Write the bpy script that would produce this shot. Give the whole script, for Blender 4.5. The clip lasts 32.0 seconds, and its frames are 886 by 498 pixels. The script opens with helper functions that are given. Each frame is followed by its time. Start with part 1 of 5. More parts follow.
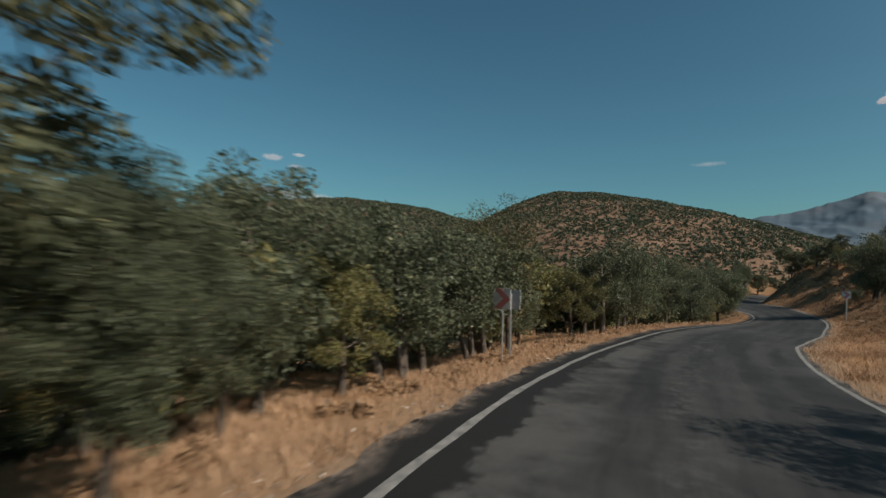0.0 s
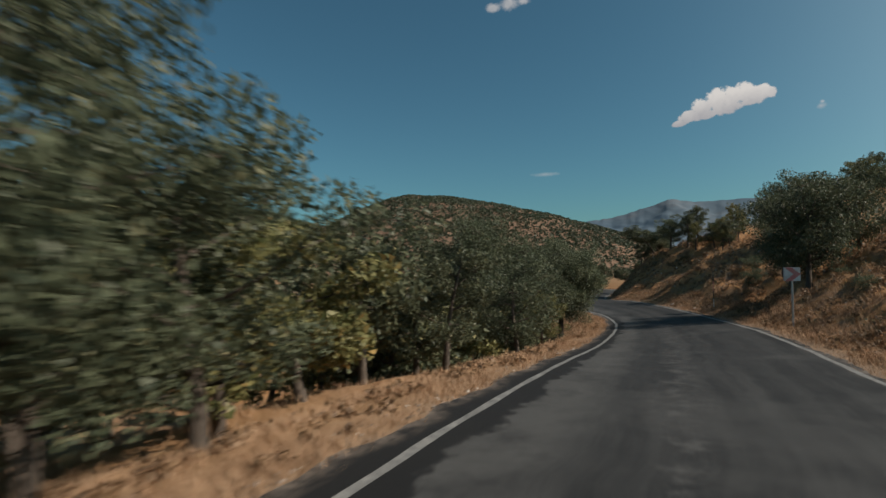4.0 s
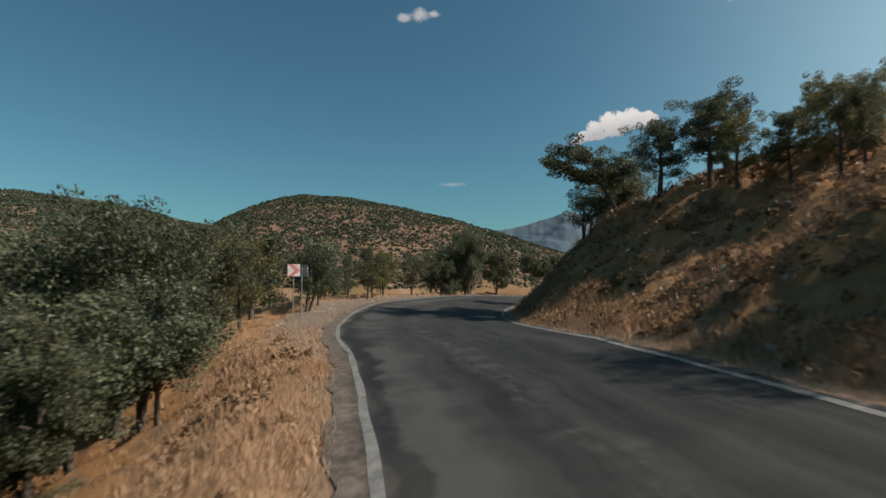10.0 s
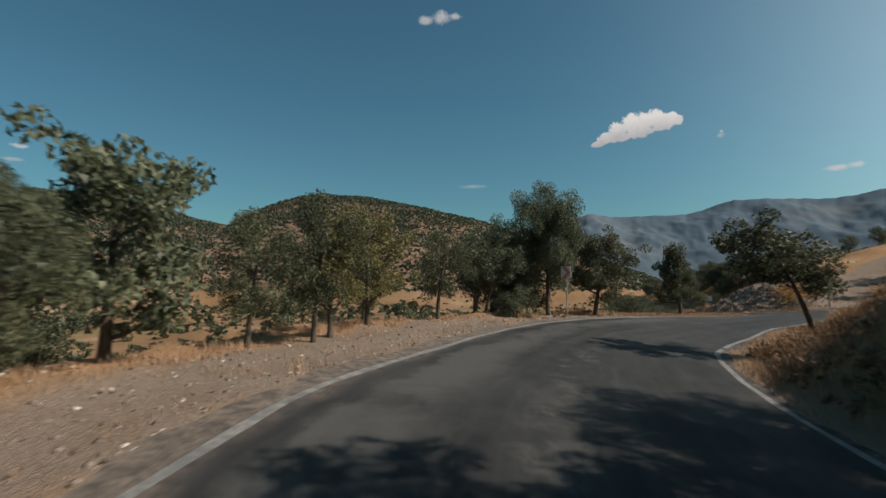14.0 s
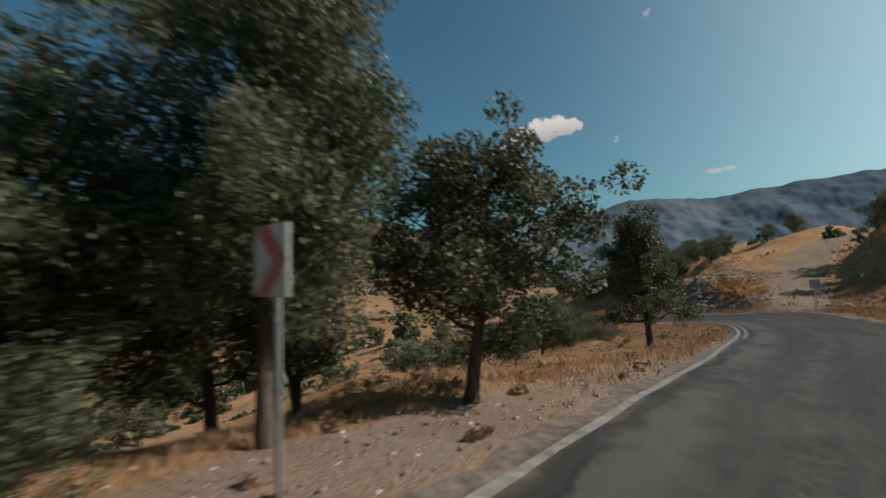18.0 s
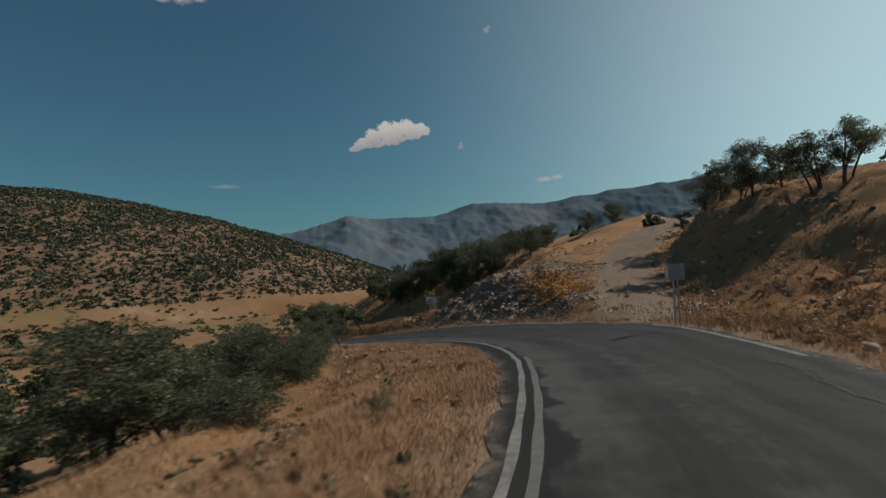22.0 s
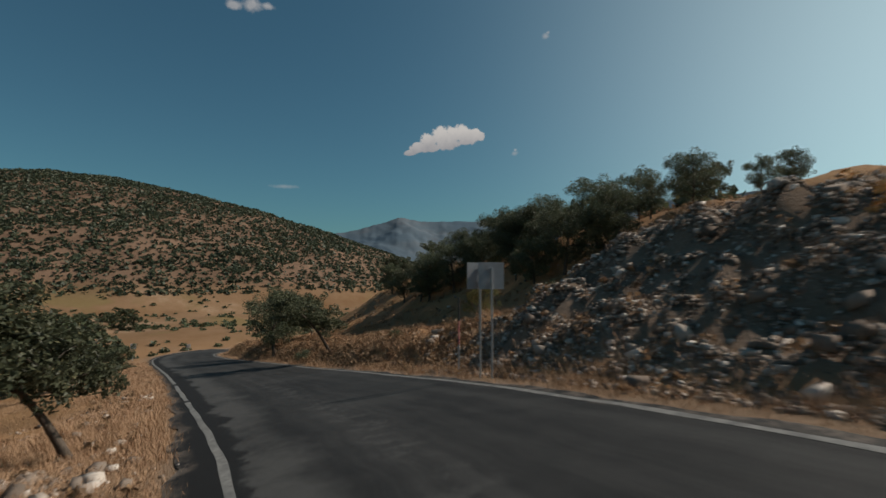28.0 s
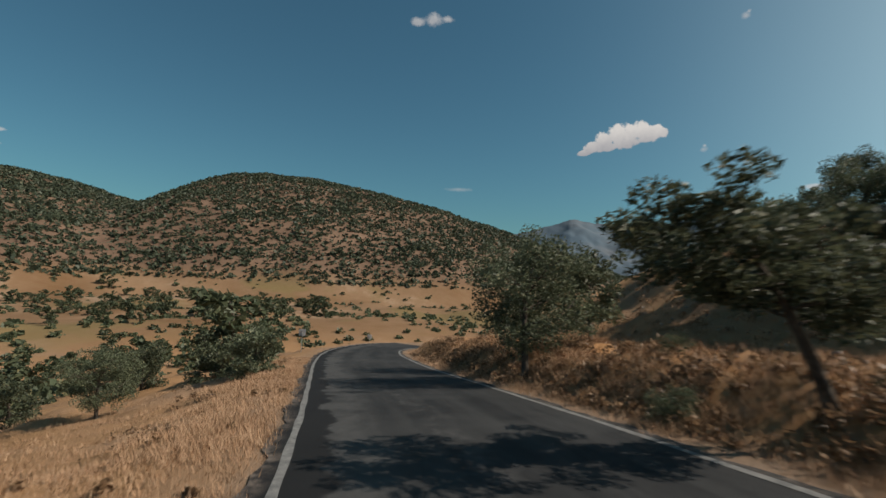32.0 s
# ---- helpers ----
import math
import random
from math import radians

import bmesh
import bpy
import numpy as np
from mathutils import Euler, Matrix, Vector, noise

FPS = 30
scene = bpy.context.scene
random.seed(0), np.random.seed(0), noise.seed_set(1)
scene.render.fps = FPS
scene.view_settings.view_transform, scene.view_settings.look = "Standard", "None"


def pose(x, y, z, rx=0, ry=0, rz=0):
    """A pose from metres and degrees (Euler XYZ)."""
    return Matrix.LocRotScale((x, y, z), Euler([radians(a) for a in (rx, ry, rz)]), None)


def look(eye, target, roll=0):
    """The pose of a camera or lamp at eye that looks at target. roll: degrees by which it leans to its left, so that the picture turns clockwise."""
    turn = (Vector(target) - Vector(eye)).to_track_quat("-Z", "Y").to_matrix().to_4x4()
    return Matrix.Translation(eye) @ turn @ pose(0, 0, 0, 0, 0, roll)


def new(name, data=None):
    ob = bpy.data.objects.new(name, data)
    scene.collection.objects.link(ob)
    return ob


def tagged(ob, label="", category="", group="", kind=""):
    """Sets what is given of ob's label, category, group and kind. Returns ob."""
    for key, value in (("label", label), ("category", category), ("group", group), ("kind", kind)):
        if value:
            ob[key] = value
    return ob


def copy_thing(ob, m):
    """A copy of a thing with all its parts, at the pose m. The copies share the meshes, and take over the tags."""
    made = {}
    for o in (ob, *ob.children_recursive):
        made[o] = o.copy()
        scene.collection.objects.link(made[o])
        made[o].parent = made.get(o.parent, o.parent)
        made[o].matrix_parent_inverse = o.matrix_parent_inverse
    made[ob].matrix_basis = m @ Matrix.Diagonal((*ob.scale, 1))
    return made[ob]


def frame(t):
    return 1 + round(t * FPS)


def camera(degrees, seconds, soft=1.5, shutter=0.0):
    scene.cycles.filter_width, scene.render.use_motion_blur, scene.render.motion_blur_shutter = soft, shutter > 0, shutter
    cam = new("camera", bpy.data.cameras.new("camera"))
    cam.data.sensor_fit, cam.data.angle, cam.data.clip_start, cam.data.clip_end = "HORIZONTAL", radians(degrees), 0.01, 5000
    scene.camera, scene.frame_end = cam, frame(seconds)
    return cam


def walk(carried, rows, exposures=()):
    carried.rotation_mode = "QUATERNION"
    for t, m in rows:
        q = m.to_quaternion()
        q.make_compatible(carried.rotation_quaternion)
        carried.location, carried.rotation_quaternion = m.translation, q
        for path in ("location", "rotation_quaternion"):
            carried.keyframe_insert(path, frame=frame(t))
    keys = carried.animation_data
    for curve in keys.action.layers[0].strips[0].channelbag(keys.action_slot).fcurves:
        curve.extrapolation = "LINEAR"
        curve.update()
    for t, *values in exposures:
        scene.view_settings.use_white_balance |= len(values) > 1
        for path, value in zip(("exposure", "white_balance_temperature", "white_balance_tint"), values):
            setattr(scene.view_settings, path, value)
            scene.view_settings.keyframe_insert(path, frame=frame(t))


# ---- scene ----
# A drive along a winding mountain road between dry grass, oaks and cut banks.
cam = camera(81.5, 32.0, soft=1.5, shutter=0.5)
PATH = [
    (0.0, pose(-6.21, -41.57, 4.34, 91.31, -1.28, 21.13)),
    (0.5, pose(-6.27, -37.74, 4.08, 91.39, -1.12, 19.53)),
    (1.0, pose(-6.14, -33.90, 3.83, 91.61, -0.75, 17.73)),
    (1.5, pose(-5.94, -30.11, 3.58, 91.72, -0.50, 15.77)),
    (2.0, pose(-5.57, -26.32, 3.34, 91.83, -0.26, 13.72)),
    (2.5, pose(-5.06, -22.53, 3.10, 92.03, 0.10, 11.60)),
    (3.0, pose(-4.43, -18.72, 2.90, 92.11, 0.30, 9.51)),
    (3.5, pose(-3.64, -14.89, 2.71, 92.09, 0.40, 7.41)),
    (4.0, pose(-2.77, -11.09, 2.54, 92.14, 0.48, 5.33)),
    (4.5, pose(-1.87, -7.33, 2.37, 92.23, 0.56, 3.35)),
    (5.0, pose(-0.95, -3.63, 2.19, 92.36, 0.65, 1.55)),
    (5.5, pose(0.00, 0.00, 2.00, 92.52, 0.76, -0.00)),
    (6.0, pose(0.97, 3.55, 1.79, 92.66, 0.88, -1.31)),
    (6.5, pose(1.96, 7.02, 1.56, 92.67, 0.82, -2.48)),
    (7.0, pose(2.92, 10.44, 1.34, 92.67, 0.61, -3.51)),
    (7.5, pose(3.82, 13.83, 1.15, 92.75, 0.47, -4.23)),
    (8.0, pose(4.57, 17.18, 1.00, 92.88, 0.62, -4.66)),
    (8.5, pose(5.21, 20.49, 0.87, 93.01, 0.65, -4.91)),
    (9.0, pose(5.72, 23.76, 0.77, 93.07, 0.50, -4.97)),
    (9.5, pose(6.08, 26.99, 0.68, 92.97, 0.28, -5.03)),
    (10.0, pose(6.32, 30.20, 0.62, 92.96, -0.12, -5.07)),
    (10.5, pose(6.45, 33.41, 0.59, 92.99, -0.53, -5.06)),
    (11.0, pose(6.49, 36.60, 0.57, 93.13, -0.82, -5.04)),
    (11.5, pose(6.43, 39.78, 0.55, 93.10, -0.96, -4.73)),
    (12.0, pose(6.27, 42.92, 0.53, 93.10, -1.08, -4.20)),
    (12.5, pose(6.13, 46.00, 0.51, 93.08, -1.12, -3.63)),
    (13.0, pose(6.13, 48.98, 0.52, 93.15, -1.01, -3.23)),
    (13.5, pose(6.37, 51.86, 0.54, 93.18, -0.74, -2.98)),
    (14.0, pose(6.73, 54.64, 0.57, 93.17, -0.57, -2.86)),
    (14.5, pose(7.18, 57.34, 0.61, 93.18, -0.48, -2.86)),
    (15.0, pose(7.72, 59.96, 0.64, 93.22, -0.41, -3.02)),
    (15.5, pose(8.39, 62.47, 0.67, 93.28, -0.31, -3.44)),
    (16.0, pose(9.21, 64.88, 0.69, 93.30, -0.12, -4.24)),
    (16.5, pose(10.19, 67.19, 0.70, 93.36, 0.18, -5.59)),
    (17.0, pose(11.32, 69.42, 0.69, 93.42, 0.51, -7.29)),
    (17.5, pose(12.60, 71.59, 0.68, 93.34, 0.87, -9.50)),
    (18.0, pose(14.08, 73.68, 0.66, 93.40, 1.36, -12.24)),
    (18.5, pose(15.74, 75.67, 0.61, 93.46, 1.84, -15.07)),
    (19.0, pose(17.51, 77.65, 0.55, 93.47, 2.13, -17.88)),
    (19.5, pose(19.38, 79.68, 0.47, 93.33, 2.15, -20.65)),
    (20.0, pose(21.37, 81.78, 0.38, 93.17, 2.03, -23.13)),
    (20.5, pose(23.53, 83.97, 0.29, 93.07, 1.91, -25.17)),
    (21.0, pose(25.81, 86.25, 0.19, 93.06, 2.09, -26.76)),
    (21.5, pose(28.21, 88.60, 0.10, 93.06, 2.45, -27.90)),
    (22.0, pose(30.56, 91.00, -0.02, 92.99, 2.53, -28.85)),
    (22.5, pose(32.78, 93.48, -0.15, 92.97, 2.51, -29.56)),
    (23.0, pose(34.81, 96.06, -0.30, 92.91, 2.46, -29.90)),
    (23.5, pose(36.67, 98.69, -0.47, 92.97, 2.00, -30.08)),
    (24.0, pose(38.40, 101.34, -0.65, 93.08, 1.75, -30.19)),
    (24.5, pose(39.99, 104.00, -0.85, 93.13, 1.56, -30.19)),
    (25.0, pose(41.46, 106.68, -1.07, 93.16, 1.36, -30.04)),
    (25.5, pose(42.82, 109.38, -1.31, 93.21, 1.18, -29.75)),
    (26.0, pose(44.05, 112.11, -1.55, 93.32, 1.04, -29.29)),
    (26.5, pose(45.14, 114.90, -1.80, 93.44, 0.94, -28.56)),
    (27.0, pose(46.05, 117.74, -2.04, 93.50, 0.85, -27.39)),
    (27.5, pose(46.75, 120.64, -2.30, 93.53, 0.41, -25.49)),
    (28.0, pose(47.28, 123.61, -2.56, 93.67, -0.11, -23.42)),
    (28.5, pose(47.67, 126.63, -2.83, 93.74, -0.47, -21.26)),
    (29.0, pose(47.87, 129.65, -3.12, 93.77, -0.82, -18.71)),
    (29.5, pose(47.83, 132.65, -3.43, 93.78, -1.30, -15.98)),
    (30.0, pose(47.66, 135.60, -3.76, 93.76, -1.77, -13.29)),
    (30.5, pose(47.43, 138.53, -4.08, 93.70, -2.11, -10.72)),
    (31.0, pose(47.20, 141.46, -4.38, 93.64, -2.30, -8.46)),
    (31.5, pose(46.91, 144.39, -4.67, 93.56, -2.49, -6.51)),
    (32.0, pose(46.56, 147.32, -4.95, 93.45, -2.69, -4.80)),
]
walk(cam, PATH, exposures=((0.0, 0.0), (4.0, 0.0), (8.0, 0.18), (12.5, 0.22), (16.0, -0.1), (18.0, 0.0), (20.0, -0.25), (22.5, -0.45), (27.0, -0.4), (30.0, -0.1), (32.0, 0.0)))

# ---------------------------------------------------------------- light
SUN_AZ, SUN_EL = 102.0, 42.0        # degrees right of +y, degrees up
scene.view_settings.exposure = 0.0
world = bpy.data.worlds.new("sky")
scene.world = world
world.use_nodes = True
wn, wl = world.node_tree.nodes, world.node_tree.links
wn.clear()


def wnode(kind, **kw):
    n = wn.new(kind)
    for k, v in kw.items():
        n.inputs[k].default_value = v
    return n


w_out = wn.new("ShaderNodeOutputWorld")
w_bg = wn.new("ShaderNodeBackground")
w_bg.inputs["Strength"].default_value = 0.072
sky = wn.new("ShaderNodeTexSky")
sky.sky_type = "NISHITA"
sky.sun_disc = False
sky.sun_elevation, sky.sun_rotation = radians(SUN_EL), radians(SUN_AZ)
sky.altitude, sky.air_density, sky.dust_density, sky.ozone_density = 900.0, 1.0, 2.2, 3.0
w_coord = wn.new("ShaderNodeTexCoord")


def wmath(how, a, b):
    n = wn.new("ShaderNodeMath")
    n.operation = how
    for i, v in enumerate((a, b)):
        if isinstance(v, (int, float)):
            n.inputs[i].default_value = v
        else:
            wl.new(v, n.inputs[i])
    return n.outputs[0]


def cloud_mask(az, el, puffs, seed, soft, tilt=0.0):
    """A small cloud in the sky at a fixed direction: puffs (right, up, half width, half height in degrees) with a ragged edge."""
    a, e = radians(az), radians(el)
    d = Vector((math.sin(a) * math.cos(e), math.cos(a) * math.cos(e), math.sin(e)))
    right = Vector((math.cos(a), -math.sin(a), 0.0))
    up = right.cross(d)
    right, up = right * math.cos(tilt) + up * math.sin(tilt), up * math.cos(tilt) - right * math.sin(tilt)
    dots = []
    for v in (right, up, d):
        n = wn.new("ShaderNodeVectorMath")
        n.operation = "DOT_PRODUCT"
        n.inputs[1].default_value = v
        wl.new(w_coord.outputs["Generated"], n.inputs[0])
        dots.append(n.outputs["Value"])
    u, v = (wmath("MULTIPLY", k, 57.3) for k in dots[:2])
    near = None
    for cu, cv, hw, hh in puffs:
        x = wmath("POWER", wmath("MULTIPLY", wmath("SUBTRACT", u, cu), 1.0 / hw), 2.0)
        y = wmath("POWER", wmath("MULTIPLY", wmath("SUBTRACT", v, cv), 1.0 / hh), 2.0)
        r = wmath("SQRT", wmath("ADD", x, y), 0.0)
        near = r if near is None else wmath("SMOOTH_MIN", near, r)
    for n in [k for k in wn if k.type == "MATH" and k.operation == "SMOOTH_MIN"]:
        n.inputs[2].default_value = 0.25
    tex = wnode("ShaderNodeTexNoise", Scale=48.0 + seed, Detail=8.0, Roughness=0.66)
    wl.new(w_coord.outputs["Generated"], tex.inputs["Vector"])
    edge = wmath("ADD", near, wmath("MULTIPLY", tex.outputs["Fac"], -1.7))
    ramp = wn.new("ShaderNodeMapRange")
    ramp.inputs["From Min"].default_value = 0.12
    ramp.inputs["From Max"].default_value = 0.12 - soft
    wl.new(edge, ramp.inputs["Value"])
    return wmath("MULTIPLY", ramp.outputs[0], wmath("GREATER_THAN", dots[2], 0.7)), wmath("ADD", v, wmath("MULTIPLY", tex.outputs["Fac"], 1.6))


w_tint = wn.new("ShaderNodeMix")
w_tint.data_type, w_tint.blend_type = "RGBA", "MULTIPLY"
w_tint.inputs["Factor"].default_value = 1.0
w_tint.inputs["B"].default_value = (0.62, 1.0, 0.88, 1)
wl.new(sky.outputs["Color"], w_tint.inputs["A"])
w_color = w_tint.outputs["Result"]
# an added bright glow in the sky, centred left of and below the sun
w_near = wn.new("ShaderNodeVectorMath")
w_near.operation = "DOT_PRODUCT"
GLOW_AZ, GLOW_EL = radians(SUN_AZ - 26), radians(SUN_EL - 25)
w_near.inputs[1].default_value = (math.sin(GLOW_AZ) * math.cos(GLOW_EL), math.cos(GLOW_AZ) * math.cos(GLOW_EL), math.sin(GLOW_EL))
wl.new(w_coord.outputs["Generated"], w_near.inputs[0])
w_pos = wnode("ShaderNodeMath")
w_pos.operation = "MAXIMUM"
w_pos.inputs[1].default_value = 0.0
wl.new(w_near.outputs["Value"], w_pos.inputs[0])
w_pow = wnode("ShaderNodeMath")
w_pow.operation = "POWER"
w_pow.inputs[1].default_value = 7.5
wl.new(w_pos.outputs[0], w_pow.inputs[0])
w_haze = wn.new("ShaderNodeMix")
w_haze.data_type, w_haze.blend_type, w_haze.clamp_factor = "RGBA", "ADD", True
w_haze.inputs["B"].default_value = (5.6, 6.0, 5.4, 1)
wl.new(w_pow.outputs[0], w_haze.inputs["Factor"])
wl.new(w_color, w_haze.inputs["A"])
w_color = w_haze.outputs["Result"]
HEAP = ((-3.9, -1.05, 0.8, 0.32), (-2.9, -0.55, 1.0, 0.6), (-1.7, -0.1, 1.1, 0.95), (-0.4, 0.4, 1.2, 1.2), (0.9, 0.3, 1.1, 1.1), (2.0, 0.2, 1.1, 1.05), (3.1, 0.05, 1.0, 0.8), (3.9, -0.05, 0.6, 0.55), (-1.8, -0.75, 1.5, 0.5), (0.4, -0.6, 1.6, 0.6), (2.3, -0.4, 1.4, 0.55))
for az, el, puffs, seed, soft, gain, tilt in (
        (23.6, 15.7, HEAP, 0.0, 0.22, 1.0, 0.10),
        (2.0, 27.3, ((-1.3, -0.2, 1.0, 0.5), (0.3, 0.1, 1.2, 0.8), (1.8, 0.2, 0.8, 0.4)), 7.0, 0.6, 0.65, 0.0),
        (31.4, 14.1, ((0.0, 0.0, 0.45, 0.32), (0.2, 0.3, 0.2, 0.2)), 3.0, 0.7, 0.5, 0.3),
        (35.0, 25.7, ((0.0, 0.0, 0.42, 0.36), (0.3, 0.25, 0.25, 0.2)), 11.0, 0.8, 0.5, 0.3),
        (41.0, 10.1, ((-0.5, -0.1, 1.1, 0.32), (0.8, 0.05, 0.8, 0.3)), 5.0, 0.6, 0.7, 0.0),
        (6.1, 10.1, ((0.0, 0.0, 1.7, 0.25),), 9.0, 1.0, 0.35, 0.0),
        (-39.7, 10.5, ((0.0, 0.0, 1.3, 0.4), (2.6, 0.4, 0.8, 0.2), (2.2, -0.8, 1.0, 0.2)), 2.0, 0.5, 0.55, 0.0),
        (-38.0, 6.6, ((-2.6, 0.3, 2.0, 0.7), (0.0, 0.0, 2.6, 0.8), (3.0, -0.2, 2.4, 0.5)), 4.0, 0.6, 0.55, 0.0)):
    mask, height = cloud_mask(az, el, puffs, seed, soft, tilt)
    shade = wn.new("ShaderNodeMapRange")
    shade.inputs["From Min"].default_value, shade.inputs["From Max"].default_value = -0.6, 1.6
    wl.new(height, shade.inputs["Value"])
    tone = wn.new("ShaderNodeMix")
    tone.data_type = "RGBA"
    tone.inputs["A"].default_value = (4.6, 4.6, 4.9, 1)
    tone.inputs["B"].default_value = (9.0, 8.6, 8.2, 1)
    wl.new(shade.outputs[0], tone.inputs["Factor"])
    mix = wn.new("ShaderNodeMix")
    mix.data_type = "RGBA"
    dim = wn.new("ShaderNodeMath")
    dim.operation = "MULTIPLY"
    dim.inputs[1].default_value = gain
    wl.new(mask, dim.inputs[0])
    wl.new(dim.outputs[0], mix.inputs["Factor"])
    wl.new(w_color, mix.inputs["A"])
    wl.new(tone.outputs["Result"], mix.inputs["B"])
    w_color = mix.outputs["Result"]
wl.new(w_color, w_bg.inputs["Color"])
wl.new(w_bg.outputs[0], w_out.inputs[0])

sun_data = bpy.data.lights.new("sun", "SUN")
sun_data.energy, sun_data.angle, sun_data.color = 5.0, radians(0.6), (1.0, 0.895, 0.775)
sun = new("sun", sun_data)
_a, _e = radians(SUN_AZ), radians(SUN_EL)
sun.matrix_world = look((60, 60, 120), (60 - math.sin(_a) * math.cos(_e), 60 - math.cos(_a) * math.cos(_e), 120 - math.sin(_e)))


# ---------------------------------------------------------------- materials
class Mat:
    """A small builder for node materials."""

    def __init__(self, name, rough=0.9, spec=0.3):
        self.m = bpy.data.materials.new(name)
        self.m.use_nodes = True
        self.n, self.l = self.m.node_tree.nodes, self.m.node_tree.links
        self.b = self.n["Principled BSDF"]
        self.b.inputs["Roughness"].default_value = rough
        self.b.inputs["Specular IOR Level"].default_value = spec
        self.c = self.n.new("ShaderNodeTexCoord").outputs["Object"]

    def noise(self, scale, detail=5.0, rough=0.6, stretch=None):
        t = self.n.new("ShaderNodeTexNoise")
        t.inputs["Scale"].default_value, t.inputs["Detail"].default_value, t.inputs["Roughness"].default_value = scale, detail, rough
        v = self.c
        if stretch:
            m = self.n.new("ShaderNodeMapping")
            m.inputs["Scale"].default_value = stretch
            self.l.new(v, m.inputs["Vector"])
            v = m.outputs[0]
        self.l.new(v, t.inputs["Vector"])
        return t.outputs["Fac"]

    def voronoi(self, scale, feature="F1"):
        t = self.n.new("ShaderNodeTexVoronoi")
        t.feature = feature
        t.inputs["Scale"].default_value = scale
        self.l.new(self.c, t.inputs["Vector"])
        return t.outputs["Distance"]

    def ramp(self, fac, *stops):
        r = self.n.new("ShaderNodeValToRGB")
        e = r.color_ramp.elements
        while len(e) < len(stops):
            e.new(0.5)
        for k, (p, col) in zip(e, stops):
            k.position = p
            k.color = (*col, 1) if len(col) == 3 else col
        self.l.new(fac, r.inputs[0])
        return r.outputs["Color"]

    def band(self, fac, lo, hi):
        r = self.n.new("ShaderNodeMapRange")
        r.inputs["From Min"].default_value, r.inputs["From Max"].default_value = lo, hi
        self.l.new(fac, r.inputs["Value"])
        return r.outputs[0]

    def mix(self, fac, a, b, how="MIX"):
        x = self.n.new("ShaderNodeMix")
        x.data_type, x.blend_type = "RGBA", how
        for sock, v in (("Factor", fac), ("A", a), ("B", b)):
            if isinstance(v, tuple):
                x.inputs[sock].default_value = (*v, 1)
            elif isinstance(v, (int, float)):
                x.inputs[sock].default_value = v
            else:
                self.l.new(v, x.inputs[sock])
        return x.outputs["Result"]

    def math(self, how, a, b):
        x = self.n.new("ShaderNodeMath")
        x.operation = how
        for i, v in enumerate((a, b)):
            if isinstance(v, (int, float)):
                x.inputs[i].default_value = v
            else:
                self.l.new(v, x.inputs[i])
        return x.outputs[0]

    def attr(self, name):
        a = self.n.new("ShaderNodeAttribute")
        a.attribute_name = name
        return a.outputs["Fac"]

    def color(self, c):
        if isinstance(c, tuple):
            self.b.inputs["Base Color"].default_value = (*c, 1)
        else:
            self.l.new(c, self.b.inputs["Base Color"])
        return self

    def bump(self, fac, strength, dist=0.02):
        x = self.n.new("ShaderNodeBump")
        x.inputs["Strength"].default_value, x.inputs["Distance"].default_value = strength, dist
        self.l.new(fac, x.inputs["Height"])
        self.l.new(x.outputs[0], self.b.inputs["Normal"])
        return self

    def per_object(self):
        return self.n.new("ShaderNodeObjectInfo").outputs["Random"]

    def per_island(self):
        return self.n.new("ShaderNodeNewGeometry").outputs["Random Per Island"]


